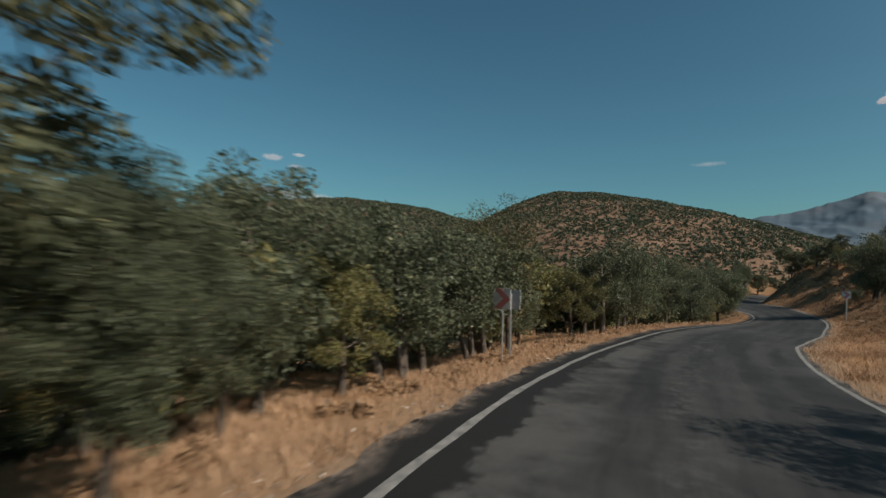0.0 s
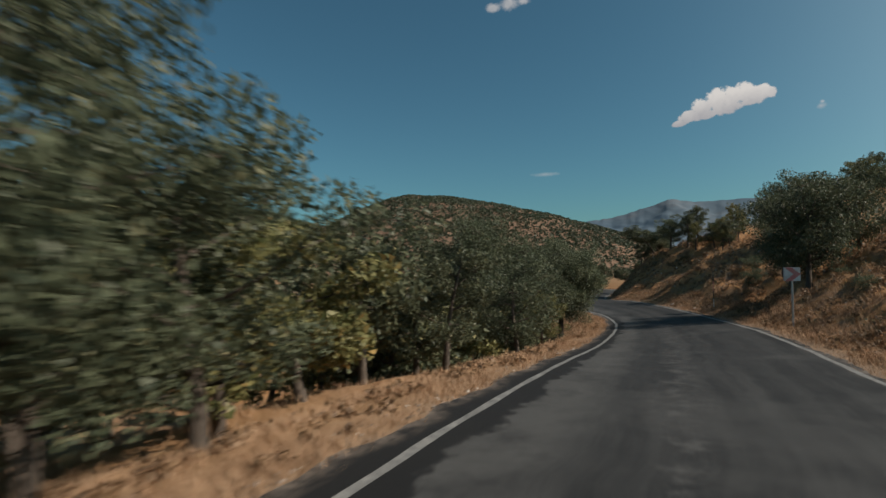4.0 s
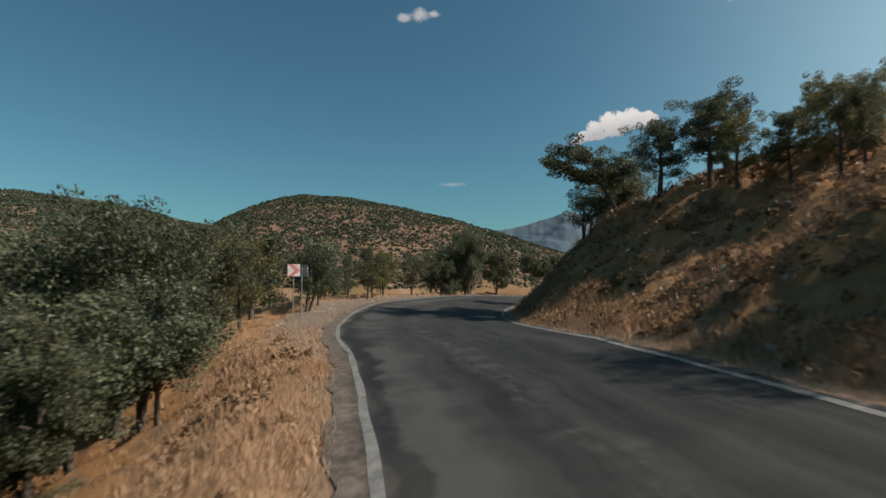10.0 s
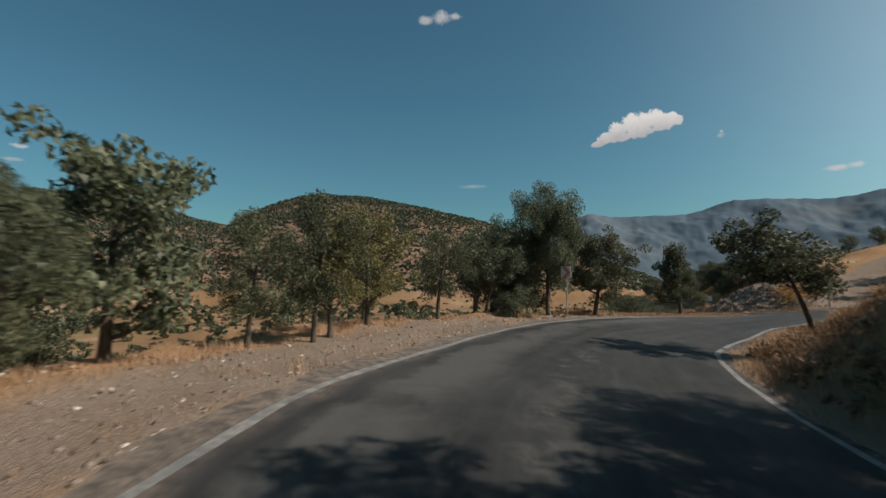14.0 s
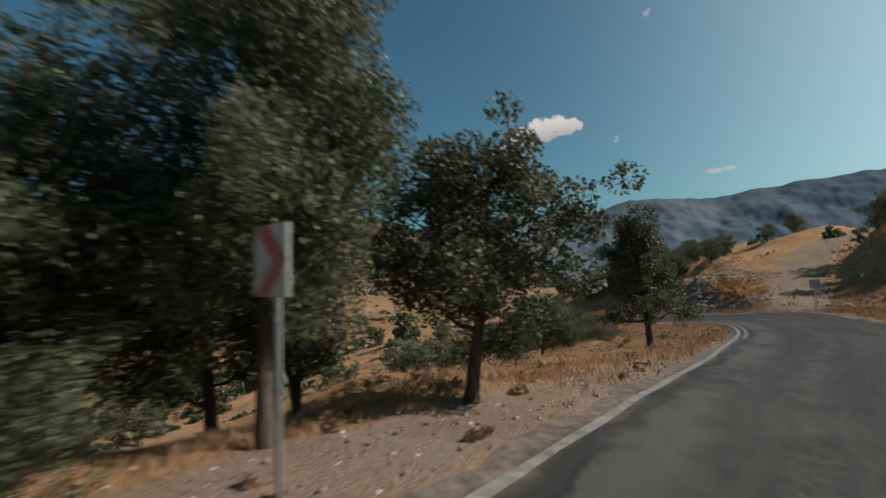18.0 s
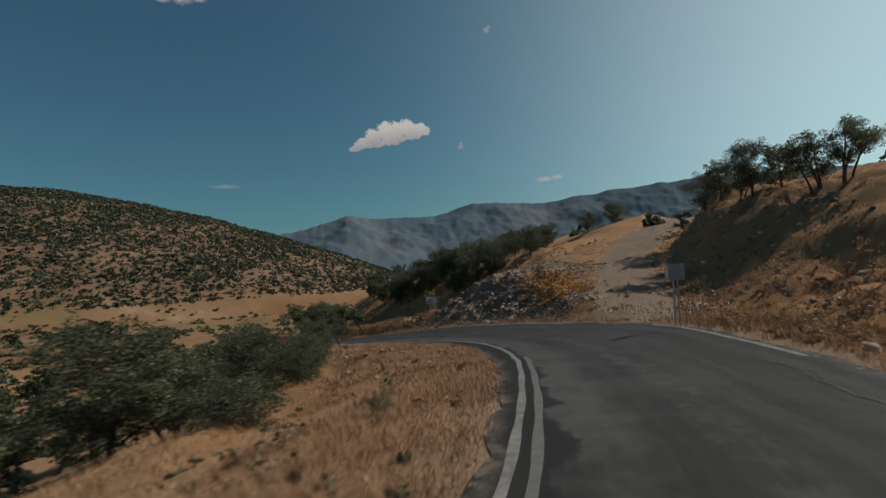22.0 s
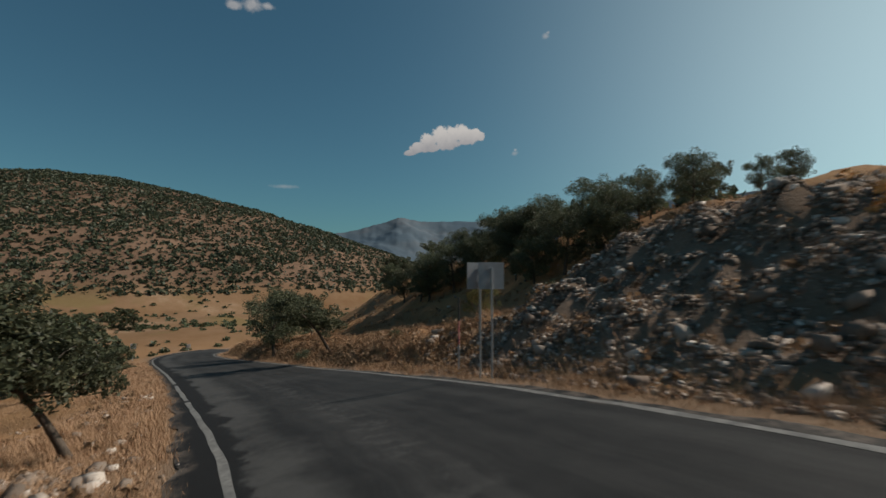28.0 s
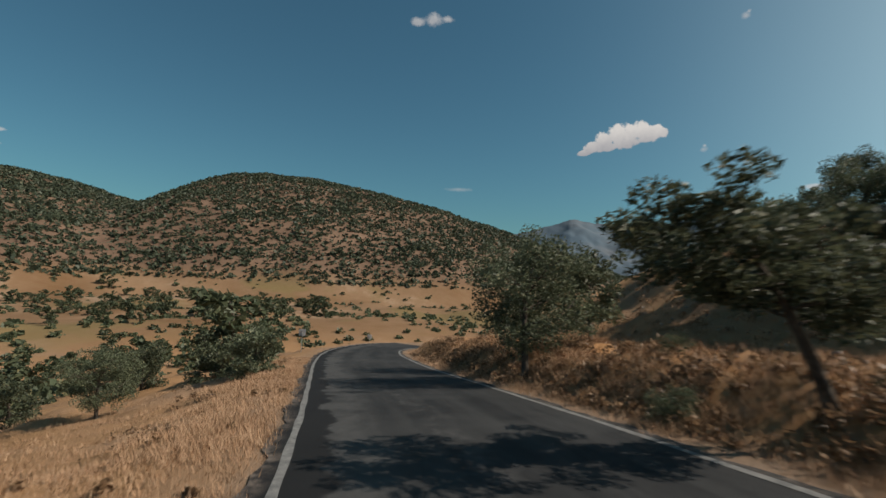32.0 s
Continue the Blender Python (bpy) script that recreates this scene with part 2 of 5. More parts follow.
def asphalt_material():
    m = Mat("asphalt", 0.82, 0.25)
    fine, mid, big = m.noise(220.0, 3.0), m.noise(1.3, 5.0), m.noise(0.16, 4.0)
    base = m.ramp(mid, (0.3, (0.012, 0.0127, 0.0135)), (0.7, (0.023, 0.023, 0.0232)))
    worn = m.ramp(fine, (0.35, (0.048, 0.048, 0.047)), (0.75, (0.105, 0.103, 0.099)))
    comb = m.n.new("ShaderNodeCombineXYZ")
    m.l.new(m.math("MULTIPLY", m.attr("across"), 1.6), comb.inputs[0])
    m.l.new(m.math("MULTIPLY", m.attr("along"), 0.07), comb.inputs[1])
    obj, m.c = m.c, comb.outputs[0]
    streak, tyre = m.noise(1.0, 6.0, 0.65), m.noise(3.0, 4.0, 0.6)
    m.c = obj
    across = m.attr("across")
    c = m.mix(m.band(streak, 0.42, 0.62), base, m.mix(0.34, base, worn))
    c = m.mix(m.band(tyre, 0.55, 0.75), c, m.mix(0.5, c, (0.022, 0.022, 0.023)))
    c = m.mix(m.math("MULTIPLY", m.band(big, 0.52, 0.6), 0.25), c, worn)
    # polished pale strip beside the lower wheel path, scuffed along the middle
    ragged = m.math("ADD", across, m.math("MULTIPLY", m.math("SUBTRACT", m.noise(0.75, 8.0, 0.72), 0.5), 1.5))
    pale = m.math("MULTIPLY", m.band(ragged, 0.95, 1.15), m.band(ragged, 2.3, 1.7))
    c = m.mix(m.math("MULTIPLY", pale, m.band(m.noise(0.3, 6.0, 0.7), 0.36, 0.50)), c, m.mix(0.78, c, worn))
    middle = m.band(m.math("ABSOLUTE", m.math("SUBTRACT", ragged, 3.3), 0.0), 0.5, 0.1)
    c = m.mix(m.math("MULTIPLY", middle, m.band(m.noise(1.7, 9.0, 0.78), 0.48, 0.60)), c, m.mix(0.7, c, worn))
    tar = m.mix(m.noise(0.8, 6.0, 0.7), (0.007, 0.007, 0.0076), (0.015, 0.0147, 0.0145))
    loose = m.mix(m.band(m.noise(5.0, 6.0, 0.75), 0.4, 0.62), (0.072, 0.061, 0.053), (0.205, 0.163, 0.132))
    c = m.mix(m.math("MULTIPLY", m.band(ragged, 1.12, 1.02), m.attr("strip")), c, tar)
    c = m.mix(m.math("MULTIPLY", m.band(across, 0.75, 0.35), m.math("SUBTRACT", 1.0, m.attr("strip"))), c, loose)
    c = m.mix(m.math("MULTIPLY", m.band(across, 0.35, 0.0), m.band(m.noise(2.2, 7.0, 0.75), 0.42, 0.55)), c, loose)
    c = m.mix(m.math("MULTIPLY", m.band(across, 6.6, 7.0), m.band(m.noise(1.9, 8.0, 0.75), 0.45, 0.56)), c, loose)
    m.color(c).bump(m.math("ADD", fine, m.noise(60.0, 2.0)), 0.35, 0.006)
    return m.m


def line_material(name="road_paint", lo=0.38, hi=0.66, bright=0.74):
    m = Mat(name, 0.75, 0.3)
    wear = m.band(m.noise(4.0, 9.0, 0.8), lo, hi)
    c = m.mix(wear, (0.10, 0.10, 0.098), m.mix(m.noise(40.0), (0.27 * bright, 0.265 * bright, 0.25 * bright), (0.45 * bright, 0.44 * bright, 0.415 * bright)))
    m.color(c).bump(m.noise(200.0), 0.2, 0.004)
    return m.m


def ground_material():
    m = Mat("dry_ground", 0.95, 0.1)
    n1, n2, n3 = m.noise(0.09, 6.0), m.noise(1.1, 6.0, 0.7), m.noise(9.0, 5.0, 0.7)
    straw = m.mix(n2, (0.235, 0.127, 0.062), (0.40, 0.24, 0.127))
    straw = m.mix(m.band(n3, 0.35, 0.7), straw, (0.32, 0.188, 0.094))
    dirt = m.mix(n3, (0.20, 0.13, 0.09), (0.36, 0.26, 0.19))
    c = m.mix(m.band(n1, 0.5, 0.65), straw, m.mix(0.5, straw, dirt))
    stones = m.voronoi(14.0)
    grey = m.mix(m.band(stones, 0.1, 0.45), (0.36, 0.285, 0.23), (0.17, 0.13, 0.10))
    grey = m.mix(m.band(n3, 0.3, 0.7), grey, (0.25, 0.195, 0.156))
    grey = m.mix(m.band(m.noise(0.7, 7.0, 0.7), 0.45, 0.62), grey, m.mix(0.5, grey, (0.17, 0.115, 0.075)))
    c = m.mix(m.attr("gravel"), c, grey)
    slope = m.mix(m.band(n2, 0.36, 0.53), m.mix(n3, (0.14, 0.092, 0.063), (0.29, 0.196, 0.134)), (0.38, 0.205, 0.092))
    c = m.mix(m.attr("bank"), c, slope)
    pale = m.mix(m.band(m.noise(0.018, 6.0, 0.65), 0.35, 0.65), (0.17, 0.094, 0.047), (0.26, 0.165, 0.10))
    pale = m.mix(m.band(m.noise(0.009, 6.0, 0.7), 0.54, 0.62), pale, m.mix(n2, (0.25, 0.17, 0.11), (0.36, 0.265, 0.19)))
    pale = m.mix(m.band(m.noise(0.35, 6.0, 0.7), 0.5, 0.62), pale, m.mix(0.35, pale, (0.18, 0.12, 0.06)))
    pale = m.mix(m.band(m.noise(0.013, 5.0, 0.6), 0.53, 0.60), pale, m.mix(m.noise(0.25, 6.0, 0.7), (0.15, 0.102, 0.045), (0.22, 0.158, 0.078)))
    c = m.mix(m.attr("field"), c, pale)
    hill = m.mix(m.band(m.noise(0.02, 7.0, 0.7), 0.35, 0.65), (0.105, 0.066, 0.045), (0.20, 0.128, 0.088))
    c = m.mix(m.attr("hill"), c, hill)
    pebbles = m.math("MULTIPLY", m.math("SUBTRACT", 0.5, m.voronoi(22.0)), m.math("MULTIPLY", m.attr("gravel"), 0.6))
    m.color(c).bump(m.math("ADD", m.math("ADD", n3, m.noise(30.0, 4.0)), pebbles), 0.7, 0.05)
    return m.m


def leaf_material(name, dark, light, accent):
    m = Mat(name, 0.5, 0.28)
    r = m.per_island()
    c = m.ramp(r, (0.0, dark), (0.55, light), (0.93, light), (1.0, accent))
    v = m.n.new("ShaderNodeHueSaturation")
    m.l.new(c, v.inputs["Color"])
    m.l.new(m.math("MULTIPLY_ADD", m.per_object(), 0.5), v.inputs["Value"])
    v.inputs["Value"].links[0].from_node.inputs[2].default_value = 0.75
    m.l.new(v.outputs[0], m.b.inputs["Base Color"])
    t = m.n.new("ShaderNodeBsdfTranslucent")
    m.l.new(v.outputs[0], t.inputs["Color"])
    x = m.n.new("ShaderNodeMixShader")
    x.inputs[0].default_value = 0.3
    m.l.new(m.b.outputs[0], x.inputs[1])
    m.l.new(t.outputs[0], x.inputs[2])
    m.l.new(x.outputs[0], m.n["Material Output"].inputs["Surface"])
    return m.m


def bark_material():
    m = Mat("bark", 0.95, 0.1)
    n = m.noise(14.0, 6.0, 0.7, (1.0, 1.0, 0.25))
    m.color(m.ramp(n, (0.3, (0.045, 0.036, 0.03)), (0.6, (0.13, 0.105, 0.085)), (0.8, (0.22, 0.19, 0.16)))).bump(n, 0.8, 0.03)
    return m.m


def grass_material(name, a, b):
    m = Mat(name, 0.8, 0.15)
    c = m.mix(m.per_island(), a, b)
    m.color(m.mix(m.band(m.noise(0.5), 0.4, 0.65), c, m.mix(0.4, c, (0.20, 0.11, 0.06))))
    return m.m


def rock_material():
    m = Mat("rock", 0.9, 0.2)
    c = m.ramp(m.per_island(), (0.0, (0.11, 0.088, 0.072)), (0.5, (0.27, 0.22, 0.18)), (0.85, (0.50, 0.43, 0.37)), (1.0, (0.84, 0.78, 0.71)))
    m.color(m.mix(m.noise(9.0, 5.0), c, m.mix(0.35, c, (0.18, 0.13, 0.10)))).bump(m.noise(18.0, 5.0), 0.6, 0.02)
    return m.m


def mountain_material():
    m = Mat("far_mountain_hazed", 1.0, 0.0)
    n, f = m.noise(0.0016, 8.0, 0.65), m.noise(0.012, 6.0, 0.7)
    # rock tones with the blue of distant air mixed into the colour
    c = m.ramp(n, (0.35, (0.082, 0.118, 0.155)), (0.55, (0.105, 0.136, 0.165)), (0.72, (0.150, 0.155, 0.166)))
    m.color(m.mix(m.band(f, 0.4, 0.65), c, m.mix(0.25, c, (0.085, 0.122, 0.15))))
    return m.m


def metal_material():
    m = Mat("galvanised_steel", 0.45, 0.5)
    m.b.inputs["Metallic"].default_value = 0.8
    m.color(m.mix(m.noise(12.0, 4.0), (0.36, 0.37, 0.38), (0.52, 0.53, 0.54)))
    return m.m


def panel_material(name, col, dirt=(0.45, 0.40, 0.36)):
    m = Mat(name, 0.5, 0.4)
    m.color(m.mix(m.band(m.noise(4.0, 6.0, 0.7), 0.45, 0.8), col, dirt))
    return m.m


M_OLD_LINE = line_material("old_road_paint", 0.4, 0.75, 0.45)
M_ASPHALT, M_LINE, M_GROUND, M_BARK = asphalt_material(), line_material(), ground_material(), bark_material()
M_OAK = leaf_material("oak_leaves", (0.044, 0.054, 0.031), (0.117, 0.126, 0.072), (0.25, 0.22, 0.105))
M_OAK_DARK = leaf_material("dark_oak_leaves", (0.044, 0.056, 0.033), (0.115, 0.130, 0.076), (0.23, 0.22, 0.12))
M_YELLOW = leaf_material("turning_leaves", (0.075, 0.085, 0.032), (0.185, 0.17, 0.068), (0.32, 0.21, 0.075))
M_OLIVE_OAK = leaf_material("olive_oak_leaves", (0.055, 0.062, 0.028), (0.135, 0.130, 0.062), (0.26, 0.19, 0.08))
M_HILL = leaf_material("hill_scrub_leaves", (0.034, 0.045, 0.028), (0.072, 0.084, 0.052), (0.12, 0.11, 0.062))
M_SHRUB = leaf_material("shrub_leaves", (0.050, 0.066, 0.034), (0.105, 0.122, 0.068), (0.20, 0.17, 0.08))
M_GRASS = grass_material("dry_grass", (0.33, 0.195, 0.11), (0.52, 0.35, 0.225))
M_WEED = grass_material("brown_weeds", (0.17, 0.10, 0.06), (0.34, 0.20, 0.10))
M_ORANGE = grass_material("orange_grass", (0.48, 0.26, 0.085), (0.66, 0.40, 0.17))
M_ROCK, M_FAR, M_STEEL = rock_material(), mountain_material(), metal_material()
M_WHITE = panel_material("white_reflective_sheet", (0.72, 0.70, 0.68))
M_RED = panel_material("faded_red_sheet", (0.60, 0.20, 0.19), (0.55, 0.33, 0.30))
M_BACK = panel_material("bare_aluminium_back", (0.42, 0.42, 0.43), (0.33, 0.31, 0.30))


# ---------------------------------------------------------------- the plan in numbers
# Route: the line along which everything is laid out, every 10 m, with its height.
ROUTE = [(-5.85, -64.2), (-5.99, -55.76), (-6.15, -45.41), (-6.2, -35.43), (-5.47, -25.56), (-3.8, -15.66), (-1.5, -5.85), (0.97, 3.55),
         (3.64, 13.15), (5.62, 23.11), (6.44, 33.09), (6.27, 42.92), (6.52, 52.97), (8.47, 62.71), (12.75, 71.8), (19.19, 79.47),
         (26.29, 86.72), (32.98, 93.74), (38.88, 102.14), (43.43, 110.74), (46.68, 120.35), (47.86, 130.25), (47.29, 140.29),
         (46.1, 150.2), (44.9, 160.1), (43.7, 170.0), (42.5, 180.0), (41.7, 190.0), (42.0, 200.0), (44.5, 209.7), (50.5, 217.5), (59.5, 222.0), (70.0, 223.5)]
GRADE = [3.83, 3.28, 2.59, 1.93, 1.29, 0.75, 0.3, -0.21, -0.81, -1.21, -1.41, -1.47, -1.45, -1.33, -1.32, -1.52, -1.83, -2.17, -2.71,
         -3.43, -4.27, -5.18, -6.26, -7.3, -8.3, -9.3, -10.3, -11.3, -12.2, -13.0, -13.7, -14.3, -14.8]


def catmull(points, steps):
    p = np.array(points, float)
    if p.ndim == 1:
        p = p[:, None]
    p = np.vstack([2 * p[0] - p[1], p, 2 * p[-1] - p[-2]])
    out = []
    for i in range(1, len(p) - 2):
        for k in range(steps):
            u = k / steps
            a, b, c, d = p[i - 1], p[i], p[i + 1], p[i + 2]
            out.append(0.5 * (2 * b + (c - a) * u + (2 * a - 5 * b + 4 * c - d) * u * u + (3 * b - a - 3 * c + d) * u ** 3))
    out.append(p[-2])
    return np.array(out)


RT = catmull(ROUTE, 20)
RZ = catmull(GRADE, 20)[:, 0]
RS = np.concatenate([[0], np.cumsum(np.linalg.norm(np.diff(RT, axis=0), axis=1))]) - 22.6
TAN = np.gradient(RT, axis=0)
TAN /= np.linalg.norm(TAN, axis=1)[:, None]
NRM = np.stack([TAN[:, 1], -TAN[:, 0]], 1)      # to the right


def keyed(s, keys):
    k = np.array(keys, float)
    return np.interp(s, k[:, 0], k[:, 1])


LEFT = [(-40, -2.25), (4, -2.28), (10, -2.55), (18, -2.66), (32, -2.66), (37, -2.5), (42, -2.2), (51, -1.56), (56, -1.25), (62, -0.72), (67, -0.3), (72, -0.1), (76, -0.12),
        (80, -0.45), (84, -0.75), (88, -1.25), (91.5, -2.0), (95, -2.55), (99.5, -2.97), (104, -3.0), (109, -2.5), (117, -2.22), (121, -2.05), (125, -1.72), (130, -1.4), (135, -1.1), (140, -0.98), (145, -0.78), (150, -0.43),
        (155, -0.05), (159, 0.28), (164, 0.5), (169, 0.58), (174, 0.36), (180, -0.25), (184, -0.33), (190, -0.5), (198, -0.62), (207, -0.5), (216, -0.52), (230, -0.8), (300, -1.5)]
RIGHT = [(-40, 4.6), (10, 4.6), (17, 4.25), (23, 3.95), (31, 3.75), (36, 4.4), (40, 4.95), (50, 5.25), (58, 5.22), (66, 5.2), (74, 5.25), (82, 5.25), (88, 5.0), (96, 4.85), (101, 4.9), (106, 4.5), (111, 4.0), (116, 3.6), (122, 3.7), (130, 3.7), (138, 4.7),
         (144, 5.5), (150, 5.7), (155, 6.1), (161, 6.6), (168, 6.15), (175, 5.9), (180, 5.62), (187, 5.25), (196, 5.5), (206, 5.75), (213, 5.8), (222, 5.6), (230, 5.3), (300, 5.0)]
# width of the asphalt outside the lower line
SHOULDER = [(-40, .75), (40, .7), (60, .72), (70, .5), (80, .55), (95, .6), (115, .5), (135, .45), (150, .4), (157, .65), (164, .9), (184, .85), (195, .6), (205, .4), (300, .4)]
BANK = [(-40, -0.02), (30, -0.02), (45, 0.03), (57, 0.10), (86, 0.10), (97, 0.0), (105, -0.10), (124, -0.10), (138, 0.0), (152, 0.07), (163, 0.13), (186, 0.13), (196, 0.09), (206, 0.05), (230, 0.01)]


def lower_edge(s):
    return keyed(s, LEFT) - keyed(s, SHOULDER)


def road_at(s, l, dz=0.0):
    x, y, nx, ny, z = (float(np.interp(s, RS, a)) for a in (RT[:, 0], RT[:, 1], NRM[:, 0], NRM[:, 1], RZ))
    return Vector((x + nx * l, y + ny * l, z + keyed(s, BANK) * l + dz))


def beside(s, l):
    """Places at the offset l to the right of the stations s."""
    return np.interp(s, RS, RT[:, 0]) + np.interp(s, RS, NRM[:, 0]) * l, np.interp(s, RS, RT[:, 1]) + np.interp(s, RS, NRM[:, 1]) * l


# Verges: (station, flat width, slope, depth or height of the slope, grade beyond).
VERGE_L = [(-40, 1.6, .22, 2.0, .10), (45, 1.5, .25, 2.0, .12), (58, 1.3, .6, 4.5, .2), (72, 1.2, .74, 6.4, .2), (86, 1.3, .66, 5.2, .2), (98, 4.4, .4, 2.8, .16),
           (118, 5.0, .35, 3.2, .2), (132, 1.6, .24, 4.0, .25), (150, 1.4, .24, 4.5, .28), (165, 1.6, .2, 3.0, .3), (178, 3.0, .2, 2.5, .3), (184, 3.6, .14, 1.5, .3), (192, 3.4, .14, 1.5, .3), (199, 1.4, .26, 4.0, .22), (300, 1.2, .28, 4.0, .2)]
VERGE_R = [(-40, 2.5, .12, 1.5, .16), (25, 2.5, .14, 1.5, .16), (45, 1.6, .4, 3.0, .35), (60, 1.0, .58, 4.0, .36), (80, .7, .5, 5.4, .36), (94, .6, .55, 6.2, .36), (99, .5, .9, 5.8, .34), (104, .5, 1.15, 5.4, .32), (108, .5, 1.05, 4.4, .3), (113, .7, .7, 2.8, .3),
           (124, 1.5, .35, 1.6, .3), (145, 2.0, .5, 4.0, .4), (156, 3.0, .5, 5.0, .4), (163, 5.0, .12, 1.0, .15), (169, 2.0, .25, 0.7, .17), (175, 1.2, .42, 1.0, .2), (180, 1.2, .5, 1.6, .2), (184, 1.2, .58, 3.0, .17), (188, 1.1, .68, 4.8, .12),
           (192, 1.0, .72, 4.4, .14), (196, 1.3, .5, 1.8, .05), (200, .9, .7, 1.05, .03), (206, 1.0, .8, 1.0, .03), (230, .9, .8, 1.0, .03), (300, 1.2, .5, 1.2, .1)]
TRACK = [(51.2, 109.0, -2.5), (56.6, 113.6, -2.1), (64.0, 120.5, -0.9), (74.0, 129.0, 1.4), (86.0, 136.5, 4.3), (98.0, 141.0, 6.6), (112.0, 147.0, 8.2), (126.0, 158.0, 9.0)]
TK = catmull(TRACK, 16)
SHOULDER_R = 0.3


def column(keys, s, k):
    a = np.array(keys, float)
    return np.interp(s, a[:, 0], a[:, k])


def smooth(x):
    x = np.clip(x, 0, 1)
    return x * x * (3 - 2 * x)


def wavy(x, y, scale, seed):
    """Cheap smooth noise from crossed sines, about -1 to 1."""
    r = np.random.RandomState(seed)
    out = np.zeros_like(x)
    for k in range(6):
        a, p = r.uniform(0, 6.283), r.uniform(0, 6.283)
        f = (1.0 + 0.55 * k) / scale
        out += np.sin((x * math.cos(a) + y * math.sin(a)) * f * 6.283 + p) / (1 + 0.5 * k)
    return out / 2.4


def rough(x, y, scale, seed):
    """Uneven ground: many crossed waves of unlike lengths, bent by one another."""
    r = np.random.RandomState(seed)
    u, v = x + 0.35 * scale * np.sin(y / scale * 2.1 + seed), y + 0.35 * scale * np.sin(x / scale * 1.7 - seed)
    out = np.zeros_like(x)
    for k in range(14):
        a, p, f = r.uniform(0, 6.283), r.uniform(0, 6.283), r.uniform(0.45, 2.2) / scale
        out += np.sin((u * math.cos(a) + v * math.sin(a)) * f * 6.283 + p)
    return out / 3.4


def landscape(x, y):
    """The far country: a valley with fields, hills round it."""
    z = np.full_like(x, -24.0) + 2.5 * wavy(x, y, 260.0, 3)

    def dome(cx, cy, h, rx, ry, turn, power=1.0):
        a = radians(turn)
        u, v = (x - cx) * math.cos(a) + (y - cy) * math.sin(a), -(x - cx) * math.sin(a) + (y - cy) * math.cos(a)
        q = np.sqrt((u / rx) ** 2 + (v / ry) ** 2 + 0.0036) - 0.06
        return h * np.maximum(0.0, 0.5 * (1 + np.cos(np.minimum(q, 1.0) * math.pi))) ** power

    def hill(cx, cy, h, left, right, near, deep):
        u = np.where(x < cx, (x - cx) / left, (x - cx) / right)
        v = np.where(y < cy, (y - cy) / near, (y - cy) / deep)
        q = np.sqrt(u * u + v * v + 0.0009)
        return -24 + h * (1 - np.minimum(q, 1.0) ** 1.5) - 14 * (q > 1)

    z = np.maximum(z, hill(-140, 905, 157, 240, 580, 430, 700) + 3.0 * wavy(x, y, 170.0, 5))
    z = np.maximum(z, hill(-560, 850, 146, 800, 580, 620, 800) + 3.0 * wavy(x, y, 150.0, 9))
    z = np.maximum(z, -24 + dome(-560, 150, 60, 380, 420, 0, 0.9) + 3 * wavy(x, y, 120.0, 12))
    return z


def near_route(x, y):
    """Station, offset to the right, and the route's height, for arrays of places."""
    n = x.size
    st, of, zz = np.empty(n), np.empty(n), np.empty(n)
    xs, ys = x.ravel(), y.ravel()
    for a in range(0, n, 6000):
        b = min(n, a + 6000)
        d = (xs[a:b, None] - RT[None, :, 0]) ** 2 + (ys[a:b, None] - RT[None, :, 1]) ** 2
        i = d.argmin(1)
        dx, dy = xs[a:b] - RT[i, 0], ys[a:b] - RT[i, 1]
        side = dx * NRM[i, 0] + dy * NRM[i, 1]
        u = np.clip(dx * TAN[i, 0] + dy * TAN[i, 1], -0.5, 0.5)
        st[a:b] = RS[i] + u
        of[a:b] = np.sign(side) * np.sqrt(d[np.arange(b - a), i])
        zz[a:b] = np.interp(st[a:b], RS, RZ)
    return st.reshape(x.shape), of.reshape(x.shape), zz.reshape(x.shape)


def near_track(x, y):
    d = np.full(x.shape, 1e9)
    z = np.zeros(x.shape)
    side = np.zeros(x.shape)
    for q, q2 in zip(TK[:-1:2], TK[1::2]):
        e = (x - q[0]) ** 2 + (y - q[1]) ** 2
        t = (q2 - q)[:2] / np.linalg.norm((q2 - q)[:2])
        z = np.where(e < d, q[2], z)
        side = np.where(e < d, (x - q[0]) * t[1] - (y - q[1]) * t[0], side)
        d = np.minimum(d, e)
    return np.sqrt(d), z, side


